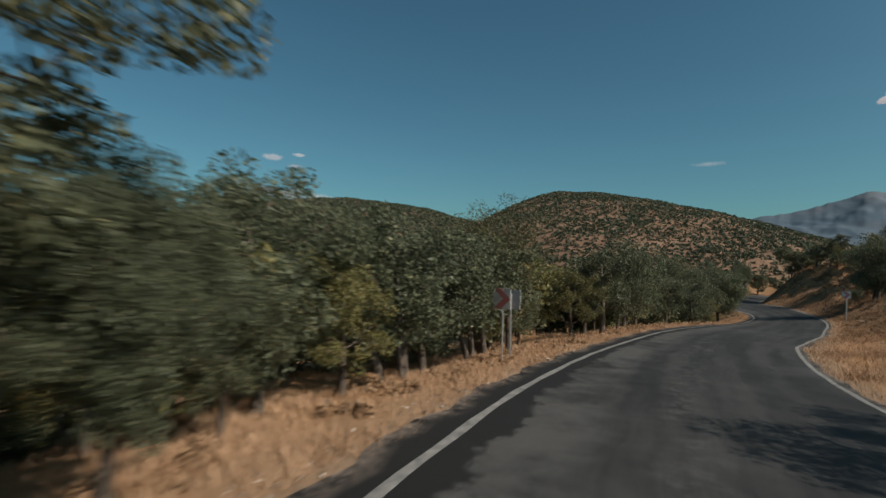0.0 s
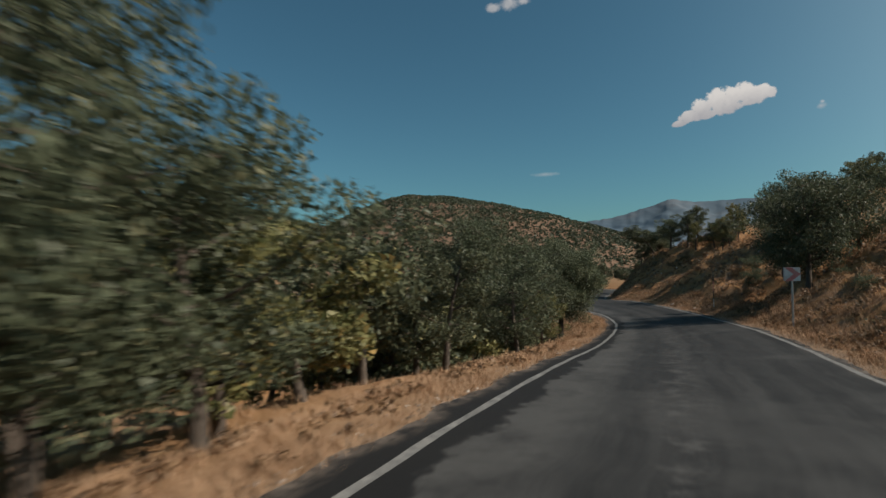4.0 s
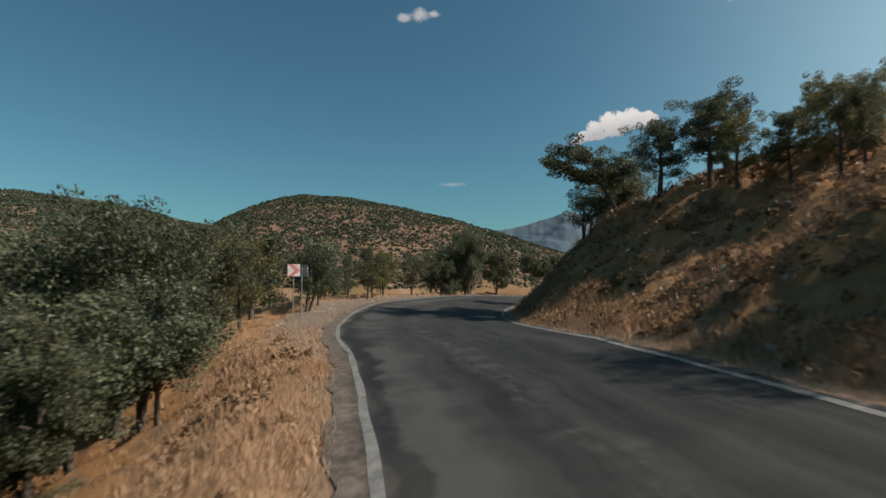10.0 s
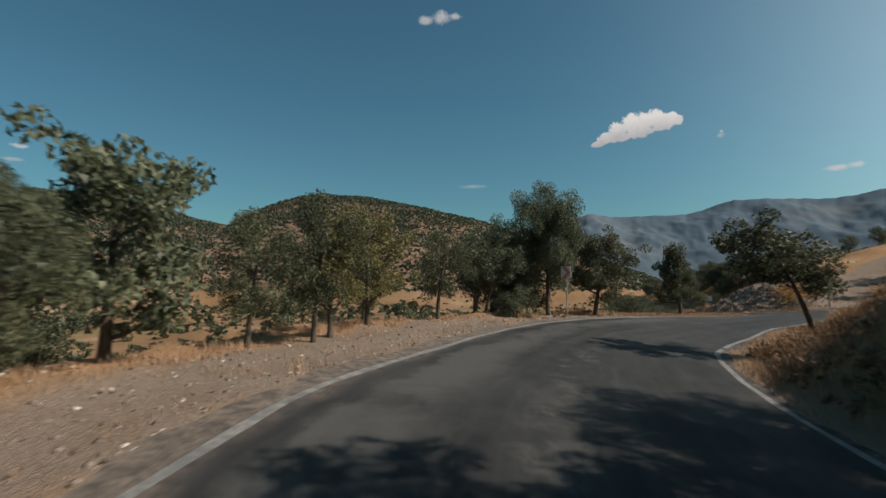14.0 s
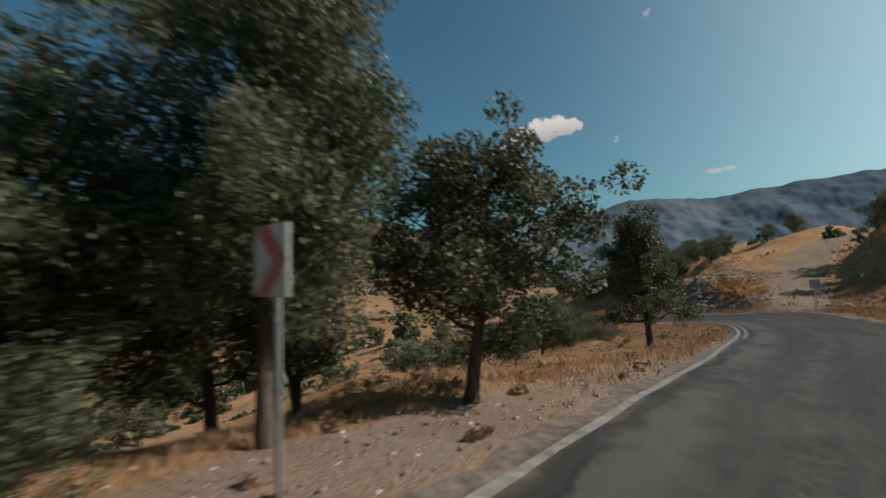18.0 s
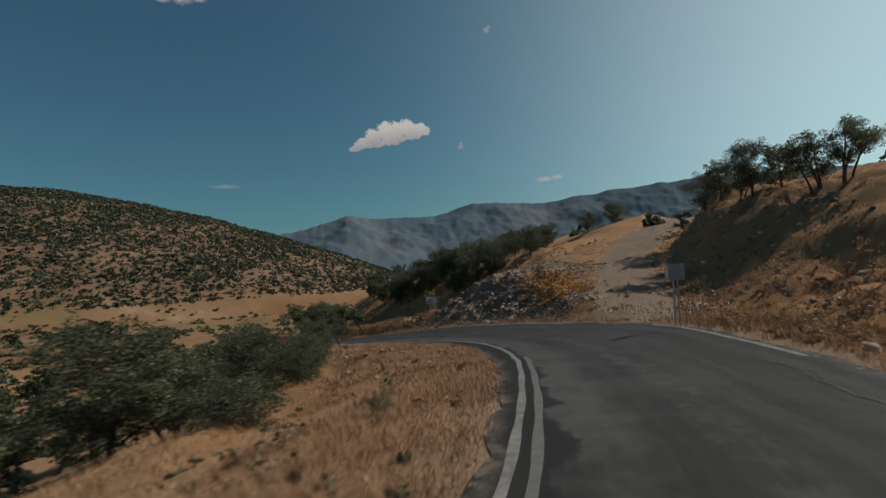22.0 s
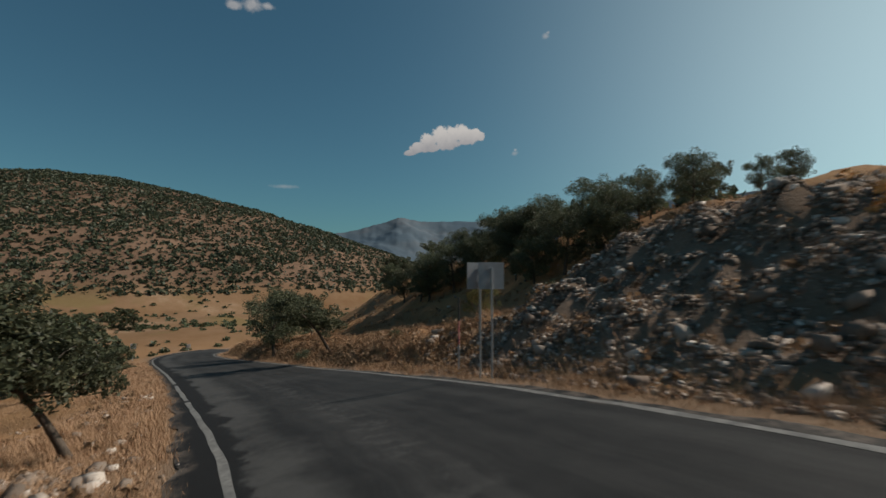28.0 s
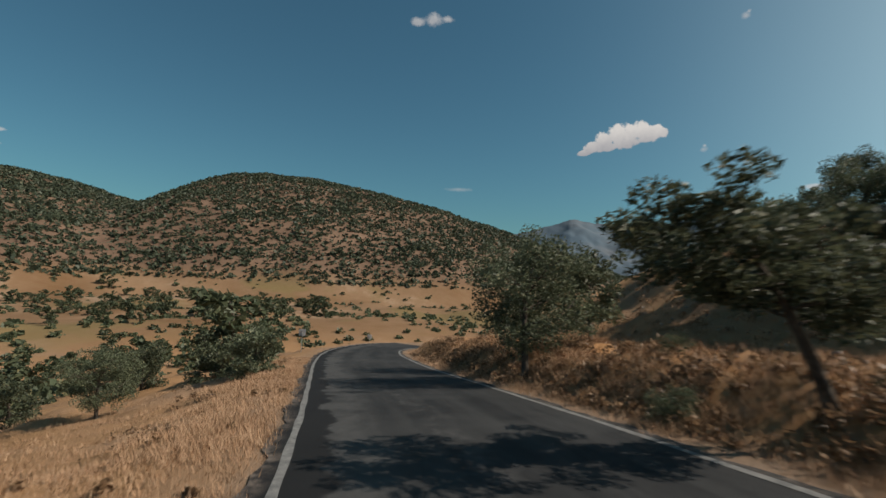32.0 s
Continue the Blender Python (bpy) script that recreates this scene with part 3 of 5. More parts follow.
def terrain(x, y):
    """Height of the ground and what covers it."""
    far = landscape(x, y)
    s, l, rz = near_route(x, y)
    bank = keyed(s, BANK)
    el, er = lower_edge(s), keyed(s, RIGHT) + SHOULDER_R
    # left side
    d = np.maximum(el - l, 0)
    fl, sl, dp, gr = (column(VERGE_L, s, k) for k in (1, 2, 3, 4))
    e = np.maximum(d - fl, 0)
    run = dp / sl
    zl = rz + bank * el - 0.015 - 0.04 * smooth(d / 0.6) - np.minimum(e, run) * sl - np.maximum(e - run, 0) * gr
    # right side
    d2 = np.maximum(l - er, 0)
    fr, sr, hp, ur = (column(VERGE_R, s, k) for k in (1, 2, 3, 4))
    e2 = np.maximum(d2 - fr, 0)
    run2 = hp / sr
    up = np.maximum(e2 - run2, 0)
    zr = rz + bank * er - 0.02 + 0.07 * smooth((d2 - 0.3) / 0.9) + np.minimum(e2, run2) * sr + 45.0 * (1 - np.exp(-up * ur / 45.0))
    on = (l > el) & (l < er)
    inside = np.minimum(l - el, er - l)
    z = np.where(l < el, zl, np.where(l > er, zr, rz + bank * l - 0.02 - 0.07 * smooth(inside / 0.9)))
    edge = np.where(l < 0, d, d2)
    bumps = 0.10 * rough(x, y, 3.4, 21) + 0.25 * rough(x, y, 12.0, 22) + 0.06 * rough(x, y, 1.7, 23)
    z = z + np.where(on, 0, bumps * smooth((edge - 0.6) / 4.0))
    bankness = np.where(l > er, smooth(e2 / 0.8) * (1 - smooth((e2 - run2 * 1.1) / 8.0)), smooth((e - 1) / 2.0) * smooth((sl - 0.33) / 0.15))
    z = z + bankness * (0.20 * rough(x, y, 2.8, 61) + 0.12 * rough(x, y, 1.7, 62)) * smooth((edge - 1.0) / 2.0)
    # the gravel track
    dt, tz, side = near_track(x, y)
    w = (1 - smooth((dt - 2.6) / 4.5)) * smooth((d2 + 0.1) / 3.0)
    z = z + 8.0 * smooth((s - 188) / 14.0) * smooth((d2 - 8.5) / 20.0) + 5.0 * smooth((s - 188) / 14.0) * smooth((d2 - 28.0) / 30.0)
    z = z + (4.4 + 0.5 * wavy(x, y, 5.0, 63)) * smooth((side - 2.4) / 7.5) * smooth((170 - s) / -6.0 + 2.5) * smooth((d2 - 8) / 14.0)
    z = z * (1 - w) + (tz + 0.05 * wavy(x, y, 2.0, 31)) * w
    gravel = (1 - smooth((dt - 2.1 - 0.5 * wavy(x, y, 7.0, 33)) / 1.2)) * smooth((d2 - 0.2) / 0.8)
    stony = np.where((l > er) & (s > 174) & (s < 194) & (e2 < run2 * 1.15), bankness, np.where((l > er) & (s > 183) & (s < 195), 1 - smooth((e2 - run2 - 6) / 3.0), 0))
    left_gravel = keyed(s, [(-40, .35), (60, .4), (86, .4), (96, 1), (125, 1), (140, .6), (200, .35)])
    gravel = np.maximum(gravel, np.where(l < el, left_gravel * (1 - smooth((d - fl * 0.55) / 0.9)), 0.7 * (1 - smooth((d2 - 0.4) / 0.7))))
    gravel = np.maximum(gravel, stony * 0.85)
    # into the far country
    dist = np.abs(l)
    t = np.where(l < 0, smooth((dist - 28) / 110.0), smooth((dist - 60) / 160.0))
    ends = smooth((dist - 30) / 120.0)
    t = np.maximum(t, np.where((s < RS[3]) | (s > RS[-4]), ends, 0))
    z = z * (1 - t) + far * t
    field = np.where(l < 0, smooth((dist - 60) / 60.0), 0) * (1 - smooth((far + 12) / 14.0)) * t
    hill = smooth((far + 14) / 12.0) * t
    return z, gravel, bankness * (1 - t) * (1 - w) * (1 - stony), field, hill


def height(x, y):
    return float(terrain(np.array([float(x)]), np.array([float(y)]))[0][0])


def raw_mesh(name, verts, faces, mat, smooth_faces=True):
    me = bpy.data.meshes.new(name)
    me.from_pydata(verts, [], faces)
    me.materials.append(mat)
    if smooth_faces:
        me.polygons.foreach_set("use_smooth", [True] * len(me.polygons))
    me.update()
    return me


def grid_faces(nu, nv):
    i = np.arange((nu - 1) * (nv - 1))
    a = (i // (nv - 1)) * nv + i % (nv - 1)
    return np.stack([a, a + nv, a + nv + 1, a + 1], 1).tolist()


def spaced(lo, hi, step, grow, low_end, high_end):
    mid = list(np.arange(lo, hi, step))
    out, d, v = [], step, mid[-1]
    while v < high_end:
        d = min(d * grow, 15.0) if v < 1250 else d * 1.3
        v += d
        out.append(v)
    pre, d, v = [], step, mid[0]
    while v > low_end:
        d = min(d * grow, 15.0) if v > -1000 else d * 1.3
        v -= d
        pre.append(v)
    return np.array(pre[::-1] + mid + out)


def build_ground():
    gx = spaced(-24, 78, 0.62, 1.06, -2600, 2600)
    gy = spaced(-50, 182, 0.62, 1.06, -1500, 4700)
    X, Y = np.meshgrid(gx, gy, indexing="ij")
    z, gravel, bank, field, hill = terrain(X, Y)
    verts = np.stack([X.ravel(), Y.ravel(), z.ravel()], 1)
    me = raw_mesh("ground", verts.tolist(), grid_faces(len(gx), len(gy)), M_GROUND)
    for nm, v in (("gravel", gravel), ("bank", bank), ("field", field), ("hill", hill)):
        me.attributes.new(nm, "FLOAT", "POINT").data.foreach_set("value", v.ravel().astype(np.float32))
    return tagged(new("ground", me), "dry straw-coloured mountain ground with stony banks and fields", "ground", kind="structure")


build_ground()


def ribbon(name, s0, s1, step, left, right, dz, thick, mat, cols=2):
    """A strip laid along the route between two offsets (functions of the station)."""
    ss = np.arange(s0, s1 + 1e-6, step)
    verts, faces = [], []
    for s in ss:
        a, b = left(s), right(s)
        for k in range(cols):
            verts.append(tuple(road_at(s, a + (b - a) * k / (cols - 1), dz)))
    n = len(ss)
    faces = [tuple(f[::-1]) for f in grid_faces(n, cols)]
    m = len(verts)
    if thick:
        for c, flip in ((0, False), (cols - 1, True)):
            b = len(verts)
            for i in range(n):
                v = verts[i * cols + c]
                verts += [v, (v[0], v[1], v[2] - thick)]
            for i in range(n - 1):
                q = [b + 2 * i, b + 2 * i + 2, b + 2 * i + 3, b + 2 * i + 1]
                faces.append(tuple(q if not flip else q[::-1]))
    return raw_mesh(name, verts, faces, mat)


S0, S1 = -20.0, 272.0
road_mesh = ribbon("road", S0, S1, 0.5, lambda s: lower_edge(s) + 0.09 * math.sin(s * 1.7) + 0.06 * math.sin(s * 4.1),
                   lambda s: keyed(s, RIGHT) + SHOULDER_R + 0.08 * math.sin(s * 1.3 + 2) + 0.05 * math.sin(s * 3.7), 0.0, 0.12, M_ASPHALT, 15)
# across: 0 to 7 from the lower to the upper edge; along: metres; strip: dark tar outside the lower line
_n = len(np.arange(S0, S1 + 1e-6, 0.5))
_sides = np.repeat(np.arange(_n), 2)
_st = S0 + 0.5 * np.concatenate([np.repeat(np.arange(_n), 15), _sides, _sides])
_ac = np.concatenate([np.tile(np.arange(15), _n) / 2, np.zeros(2 * _n), np.full(2 * _n, 7.0)])
for nm, v in (("across", _ac), ("along", _st - S0), ("strip", 1 - 0.85 * smooth((_st - 66) / 12) * smooth((150 - _st) / 12))):
    road_mesh.attributes.new(nm, "FLOAT", "POINT").data.foreach_set("value", v.astype(np.float32))
road = tagged(new("road", road_mesh), "worn dark grey asphalt mountain road with patches", "road", kind="structure")


def line_strip(edge, s0, s1, shift=0.0, mat=None):
    keys = LEFT if edge == "L" else RIGHT
    me = ribbon("edge_line", s0, s1, 0.5, lambda s: keyed(s, keys) - 0.075 + 0.012 * math.sin(s * 2.3) + shift, lambda s: keyed(s, keys) + 0.075 + 0.014 * math.sin(s * 1.9 + 1) + shift, 0.005 - 0.01 * (shift != 0) * 0.2, 0, mat or M_LINE, 2)
    ob = new("edge_line", me)
    ob.parent = road
    return tagged(ob, "worn white edge line")


for s0, s1 in ((-20, 199), (199.5, 206.5), (207.5, 272)):
    line_strip("L", s0, s1)
line_strip("L", 143, 160, 0.32, M_OLD_LINE)["label"] = "faded older edge line"
for s0, s1 in ((-20, 118), (118.5, 139), (154, 163), (171.5, 272)):
    line_strip("R", s0, s1)


M_PATCH = line_material("repair_tar", 0.2, 0.5, 0.055)


def repair(s0, s1, l0, l1):
    """A dark rectangular repair patch with a ragged rim."""
    ss = np.linspace(s0, s1, 9)
    verts = []
    for k, s in enumerate(ss):
        for j in range(5):
            wob = 0.05 * math.sin(k * 2.1 + j * 3.7 + s0) * (j in (0, 4))
            verts.append(tuple(road_at(float(s), l0 + (l1 - l0) * j / 4 + wob, 0.006)))
    ob = new("repair_patch", raw_mesh("repair_patch", verts, [f[::-1] for f in grid_faces(9, 5)], M_PATCH))
    ob.parent = road
    return tagged(ob, "dark square of newer asphalt")


def tar_crack(pts, wide):
    """A winding dark crack across the asphalt."""
    r = random.Random(len(pts))
    line = []
    for (s0, l0), (s1, l1) in zip(pts[:-1], pts[1:]):
        for k in range(8):
            line.append((s0 + (s1 - s0) * k / 8, l0 + (l1 - l0) * k / 8 + r.uniform(-0.07, 0.07)))
    verts, faces = [], []
    for s, l in line:
        w = wide * r.uniform(0.5, 1.2)
        verts += [tuple(road_at(s, l - w, 0.007)), tuple(road_at(s, l + w, 0.007))]
    faces = [f[::-1] for f in grid_faces(len(line), 2)]
    ob = new("crack", raw_mesh("crack", verts, faces, M_PATCH))
    ob.parent = road
    return tagged(ob, "dark winding crack")


repair(205.3, 206.7, 3.4, 4.3)
repair(87.0, 88.0, 3.0, 3.6)
repair(164.4, 164.8, 1.0, 1.25)
repair(163.0, 163.3, 1.4, 1.6)
repair(181.4, 182.1, 2.0, 2.5)
tar_crack([(141.0, 4.3), (143.6, 4.24), (147.2, 4.35), (150.0, 4.7), (151.4, 4.8), (153.4, 5.2)], 0.045)
tar_crack([(151.4, 4.8), (152.6, 5.25), (154.5, 5.0)], 0.02)
tar_crack([(144.5, 3.0), (146.5, 3.3), (148.5, 3.5)], 0.018)


def far_mountains():
    """The range across the valley, haze-blue by its painted colour: a ridge with folds, at four kilometres."""
    crest = [(-30, 3.0), (0, 3.6), (9.5, 4.7), (14.2, 5.5), (18.4, 6.8), (22.2, 6.45), (28.0, 6.5), (32.3, 7.75), (36.8, 7.5), (40.0, 7.3), (43.8, 7.8), (47.0, 8.1), (55.8, 8.55), (75, 7.5), (100, 5.0)]
    na, nr = 600, 60
    verts = []
    for i in range(na):
        az = -30 + 130 * i / (na - 1)
        a = radians(az)
        top = math.tan(radians(float(np.interp(az, *np.array(crest).T)))) * 4300
        rough = 11 * noise.fractal(Vector((az * 0.5, 1.0, 7.0)), 0.8, 2.0, 6)
        for k in range(nr):
            u = k / (nr - 1)
            r = 2500 + 1800 * u
            fold = noise.fractal(Vector((az * 0.22 + 0.5 * u, u * 4.5 + az * 0.09, 3.0)), 0.8, 2.0, 8)
            h = -60 + (top + 60) * (u ** 1.25) * (1 + 0.11 * fold * (1 - u ** 6)) + rough * u ** 6
            verts.append((r * math.sin(a), r * math.cos(a), h))
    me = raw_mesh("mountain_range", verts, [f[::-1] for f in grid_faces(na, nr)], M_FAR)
    return tagged(new("mountain_range", me), "grey mountain range beyond the valley, blue haze painted into its colour", "mountain", kind="structure")


far_mountains()


# ---------------------------------------------------------------- helpers for things
def part(name, me, parent, label=""):
    """Links a mesh as one part under a thing."""
    ob = new(name, me)
    ob.parent = parent
    if label:
        ob["label"] = label
    return ob


def bm_mesh(name, bm, mat):
    me = bpy.data.meshes.new(name)
    bm.to_mesh(me)
    bm.free()
    me.materials.append(mat)
    return me


def tube(verts, faces, pts, radii, sides=7):
    """Adds a tapered tube along pts."""
    base = len(verts)
    n = len(pts)
    for i, (p, r) in enumerate(zip(pts, radii)):
        d = (pts[min(i + 1, n - 1)] - pts[max(i - 1, 0)]).normalized()
        a = d.orthogonal().normalized() if abs(d.z) < 0.95 else Vector((1, 0, 0))
        b = d.cross(a).normalized()
        a = b.cross(d)
        for k in range(sides):
            t = 6.2832 * k / sides
            verts.append(tuple(p + (a * math.cos(t) + b * math.sin(t)) * r))
    for i in range(n - 1):
        for k in range(sides):
            q, w = base + i * sides + k, base + i * sides + (k + 1) % sides
            faces.append((q, w, w + sides, q + sides))
    faces.append(tuple(base + (n - 1) * sides + k for k in range(sides)))


def leaf_cards(rng, centres, spreads, counts, size, kite=True):
    """Many small leaves in clumps: bent kites of two triangles each, or single pointed blades."""
    c = np.repeat(centres, counts, axis=0)
    sp = np.repeat(spreads, counts)
    n = len(c)
    d = rng.normal(size=(n, 3))
    d /= np.linalg.norm(d, axis=1)[:, None]
    r = sp * rng.uniform(0.2, 1.0, n) ** 0.5
    p = c + d * r[:, None] * np.array([1.0, 1.0, 0.8])
    u = rng.normal(size=(n, 3)) + 0.5 * d
    u /= np.linalg.norm(u, axis=1)[:, None]
    w = np.cross(u, rng.normal(size=(n, 3)))
    w /= np.linalg.norm(w, axis=1)[:, None]
    nn = np.cross(u, w)
    L = size * rng.uniform(0.65, 1.4, n)[:, None]
    if kite:
        v = np.stack([p - u * L * 0.5, p + w * L * 0.36 + nn * L * 0.12, p + u * L * 0.6, p - w * L * 0.36 + nn * L * 0.12], 1).reshape(-1, 3)
    else:
        v = np.stack([p - u * L * 0.55 + w * L * 0.1, p + w * L * 0.52 + u * L * 0.1, p + u * L * 0.6 - w * L * 0.3], 1).reshape(-1, 3)
    return v, leaf_faces(n, kite)


def leaf_faces(n, kite):
    if not kite:
        return np.arange(n * 3).reshape(-1, 3)
    i = np.arange(n) * 4
    return np.concatenate([np.stack([i, i + 1, i + 2], 1), np.stack([i, i + 2, i + 3], 1)])


def leaf_mesh(name, v, f, mat):
    me = bpy.data.meshes.new(name)
    me.vertices.add(len(v))
    me.vertices.foreach_set("co", v.astype(np.float32).ravel())
    me.loops.add(len(f) * 3)
    me.loops.foreach_set("vertex_index", f.astype(np.int32).ravel())
    me.polygons.add(len(f))
    me.polygons.foreach_set("loop_start", np.arange(0, len(f) * 3, 3, dtype=np.int32))
    me.materials.append(mat)
    me.update(calc_edges=True)
    me.validate()
    return me


def grow_tree(seed, tall, crown, stem, limbs, leaves, leaf, mat, lean=0.0, cone=0.0, trunks=1, open_crown=0.0, kite=False):
    """An oak: trunk with limbs and twigs, leaves in clumps at their ends. Returns the thing at the origin."""
    rng = np.random.RandomState(seed)
    rnd = random.Random(seed)
    verts, faces, tips = [], [], []
    for k in range(trunks):
        ang0 = rnd.uniform(0, 6.28)
        foot = Vector((0.28 * math.cos(ang0), 0.28 * math.sin(ang0), -0.25)) * (0 if trunks == 1 else 1) + Vector((0, 0, -0.25 if trunks == 1 else 0))
        top = tall * rnd.uniform(0.80, 0.9) * (1 if k == 0 else rnd.uniform(0.75, 1.0))
        drift = Vector((lean * tall, 0, 0)) + Vector((rnd.uniform(-.1, .1), rnd.uniform(-.1, .1), 0)) * tall * (1 if trunks == 1 else 2.0) * (1 - cone)
        pts, n = [], 9
        for i in range(n):
            u = i / (n - 1)
            bend = Vector((math.sin(u * 4 + seed), math.cos(u * 3 + seed * 2), 0)) * 0.05 * tall * u * (1 - 0.8 * cone)
            pts.append(foot + Vector((0, 0, (top + 0.25) * u)) + drift * u ** 1.4 + bend)
        r0 = 0.032 * tall * (1 if trunks == 1 else 0.7)
        tube(verts, faces, pts, [r0 * (1.35 if i == 0 else 1.0) * (1 - 0.85 * i / (n - 1)) for i in range(n)], 8)
        tips.append((pts[-1], 0.9 - 0.55 * cone))
        for j in range(limbs):
            u = stem + (0.97 - stem) * (j + rnd.uniform(0, 0.8)) / limbs
            x = u * (n - 1)
            a = pts[int(x)].lerp(pts[min(int(x) + 1, n - 1)], x - int(x))
            ang = j * 2.4 + rnd.uniform(-0.5, 0.5) + k
            prof = (1 - cone) * math.sin(math.pi * min(1, max(0.12, (u - stem) / (1.02 - stem) * 0.82 + 0.16))) ** 0.6 + cone * (1.05 - (u - stem) / (1 - stem)) ** 0.9
            ln = crown * prof * rnd.uniform(0.65, 1.1)
            rise = rnd.uniform(0.15, 0.75) * (1 - 0.6 * cone)
            out = Vector((math.cos(ang), math.sin(ang), 0))
            lp = []
            for i in range(5):
                v = i / 4
                wob = Vector((rnd.uniform(-1, 1), rnd.uniform(-1, 1), rnd.uniform(-1, 1))) * 0.06 * ln * (i > 0)
                lp.append(a + out * ln * v + Vector((0, 0, rise * ln * (v ** 1.3) - 0.12 * ln * v * cone)) + wob)
            rl = r0 * 0.42 * (1 - 0.6 * u)
            tube(verts, faces, lp, [rl * (1 - 0.8 * i / 4) for i in range(5)], 5)
            tips.append((lp[-1], 0.8))
            tips.append((lp[3], 0.75))
            if open_crown < 0.5:
                tips.append((lp[2], 0.6))
            for q in range(3):
                b = lp[rnd.randint(1, 4)]
                e = b + Vector((rnd.uniform(-1, 1), rnd.uniform(-1, 1), rnd.uniform(-0.35, 0.8))).normalized() * crown * rnd.uniform(0.3, 0.55)
                m = b.lerp(e, 0.5) + Vector((0, 0, 0.05 * crown))
                tube(verts, faces, [b, m, e], [rl * 0.4, rl * 0.28, rl * 0.1], 4)
                tips.append((e, 0.7))
    cen = np.array([tuple(t[0]) for t in tips])
    spr = np.array([t[1] for t in tips]) * crown * 0.34 * (1 - 0.35 * open_crown) * rng.uniform(0.75, 1.25, len(tips))
    cnt = np.maximum(4, (spr ** 2 / (spr ** 2).sum() * leaves)).astype(int)
    v, f = leaf_cards(rng, cen, spr, cnt, leaf, kite)
    per = 4 if kite else 3
    keep = v[:, 2].reshape(-1, per).min(1) > 0.12 * tall * (0.4 if stem < 0.15 else 1)
    v = v.reshape(-1, per, 3)[keep].reshape(-1, 3)
    f = leaf_faces(len(v) // per, kite)
    k = tall / np.percentile(v[:, 2], 99.8)
    v, verts = v * k, (np.array(verts) * k).tolist()
    thing = new("oak_tree")
    part("trunk", raw_mesh("trunk", verts, faces, M_BARK), thing)
    part("crown", leaf_mesh("crown", v, f, mat), thing)
    return thing


TREES = {
    "oak": (grow_tree(11, 5.2, 1.9, 0.30, 13, 15000, 0.088, M_OAK), "dark green oak tree with a slender trunk on the dry slope", 5.2),
    "oak_wide": (grow_tree(12, 5.0, 2.3, 0.22, 15, 17000, 0.092, M_OAK_DARK), "broad dark oak tree with a dense crown", 5.0),
    "oak_tall": (grow_tree(13, 7.0, 1.9, 0.36, 16, 17000, 0.098, M_OAK_DARK), "tall dark green oak tree with open upper limbs", 7.0),
    "oak_young": (grow_tree(14, 4.2, 1.3, 0.34, 9, 8500, 0.078, M_OAK), "young oak tree with a thin bare stem", 4.2),
    "oak_yellow": (grow_tree(15, 5.0, 1.8, 0.26, 13, 12000, 0.086, M_YELLOW, open_crown=0.3), "oak tree with yellowing autumn leaves", 5.0),
    "oak_multi": (grow_tree(16, 4.6, 1.5, 0.36, 6, 12000, 0.086, M_OAK_DARK, trunks=3), "oak tree with several crooked stems", 4.6),
    "oak_big": (grow_tree(31, 6.0, 2.5, 0.32, 24, 78000, 0.068, M_OAK_DARK, kite=True), "large dark oak with a dense rounded crown at the verge", 6.0),
    "oak_verge": (grow_tree(44, 4.7, 1.75, 0.30, 16, 24000, 0.078, M_OAK, kite=True), "rounded green oak with a single dark trunk at the verge", 4.7),
    "conical": (grow_tree(17, 5.2, 1.55, 0.26, 30, 30000, 0.07, M_OAK_DARK, lean=0.10, cone=0.9, kite=True, open_crown=0.5), "narrow cone-shaped dark oak beside the road", 5.2),
    "oak_olive": (grow_tree(53, 6.6, 2.5, 0.24, 14, 26000, 0.07, M_OLIVE_OAK, trunks=3, open_crown=0.7), "tall open oak with several stems and thin olive foliage", 6.6),
    "leaning": (grow_tree(18, 2.9, 1.35, 0.52, 10, 12500, 0.075, M_OAK, lean=-0.55, open_crown=0.2), "small leaning oak with a crooked trunk on the verge", 2.9),
    "bush": (grow_tree(19, 1.5, 0.9, 0.05, 9, 4200, 0.062, M_SHRUB, trunks=3), "low round green bush", 1.5),
    "oak_low": (grow_tree(23, 2.6, 1.5, 0.04, 9, 9500, 0.082, M_OAK_DARK, trunks=3), "low spreading dark oak with foliage down to the ground", 2.6),
    "oak_far": (grow_tree(20, 4.8, 1.9, 0.16, 10, 5200, 0.165, M_OAK_DARK), "dark oak tree on the slope", 4.8),
    "oak_far_b": (grow_tree(21, 4.4, 1.8, 0.22, 9, 4600, 0.16, M_OAK), "green oak tree on the slope", 4.4),
    "oak_small": (grow_tree(27, 4.6, 2.0, 0.14, 6, 800, 0.40, M_SHRUB), "round dark oak in the dry valley field", 4.6),
    "oak_far_c": (grow_tree(22, 4.2, 1.7, 0.28, 9, 4200, 0.15, M_YELLOW), "yellowish oak tree on the slope", 4.2),
}
for k, (ob, label, tall) in TREES.items():
    tagged(ob, label, "bush" if k == "bush" else "tree", "bushes of the slopes" if k == "bush" else "oaks of the mountain slopes")
    if k == "bush":
        ob.name = "bush"
FIRST = {k: True for k in TREES}


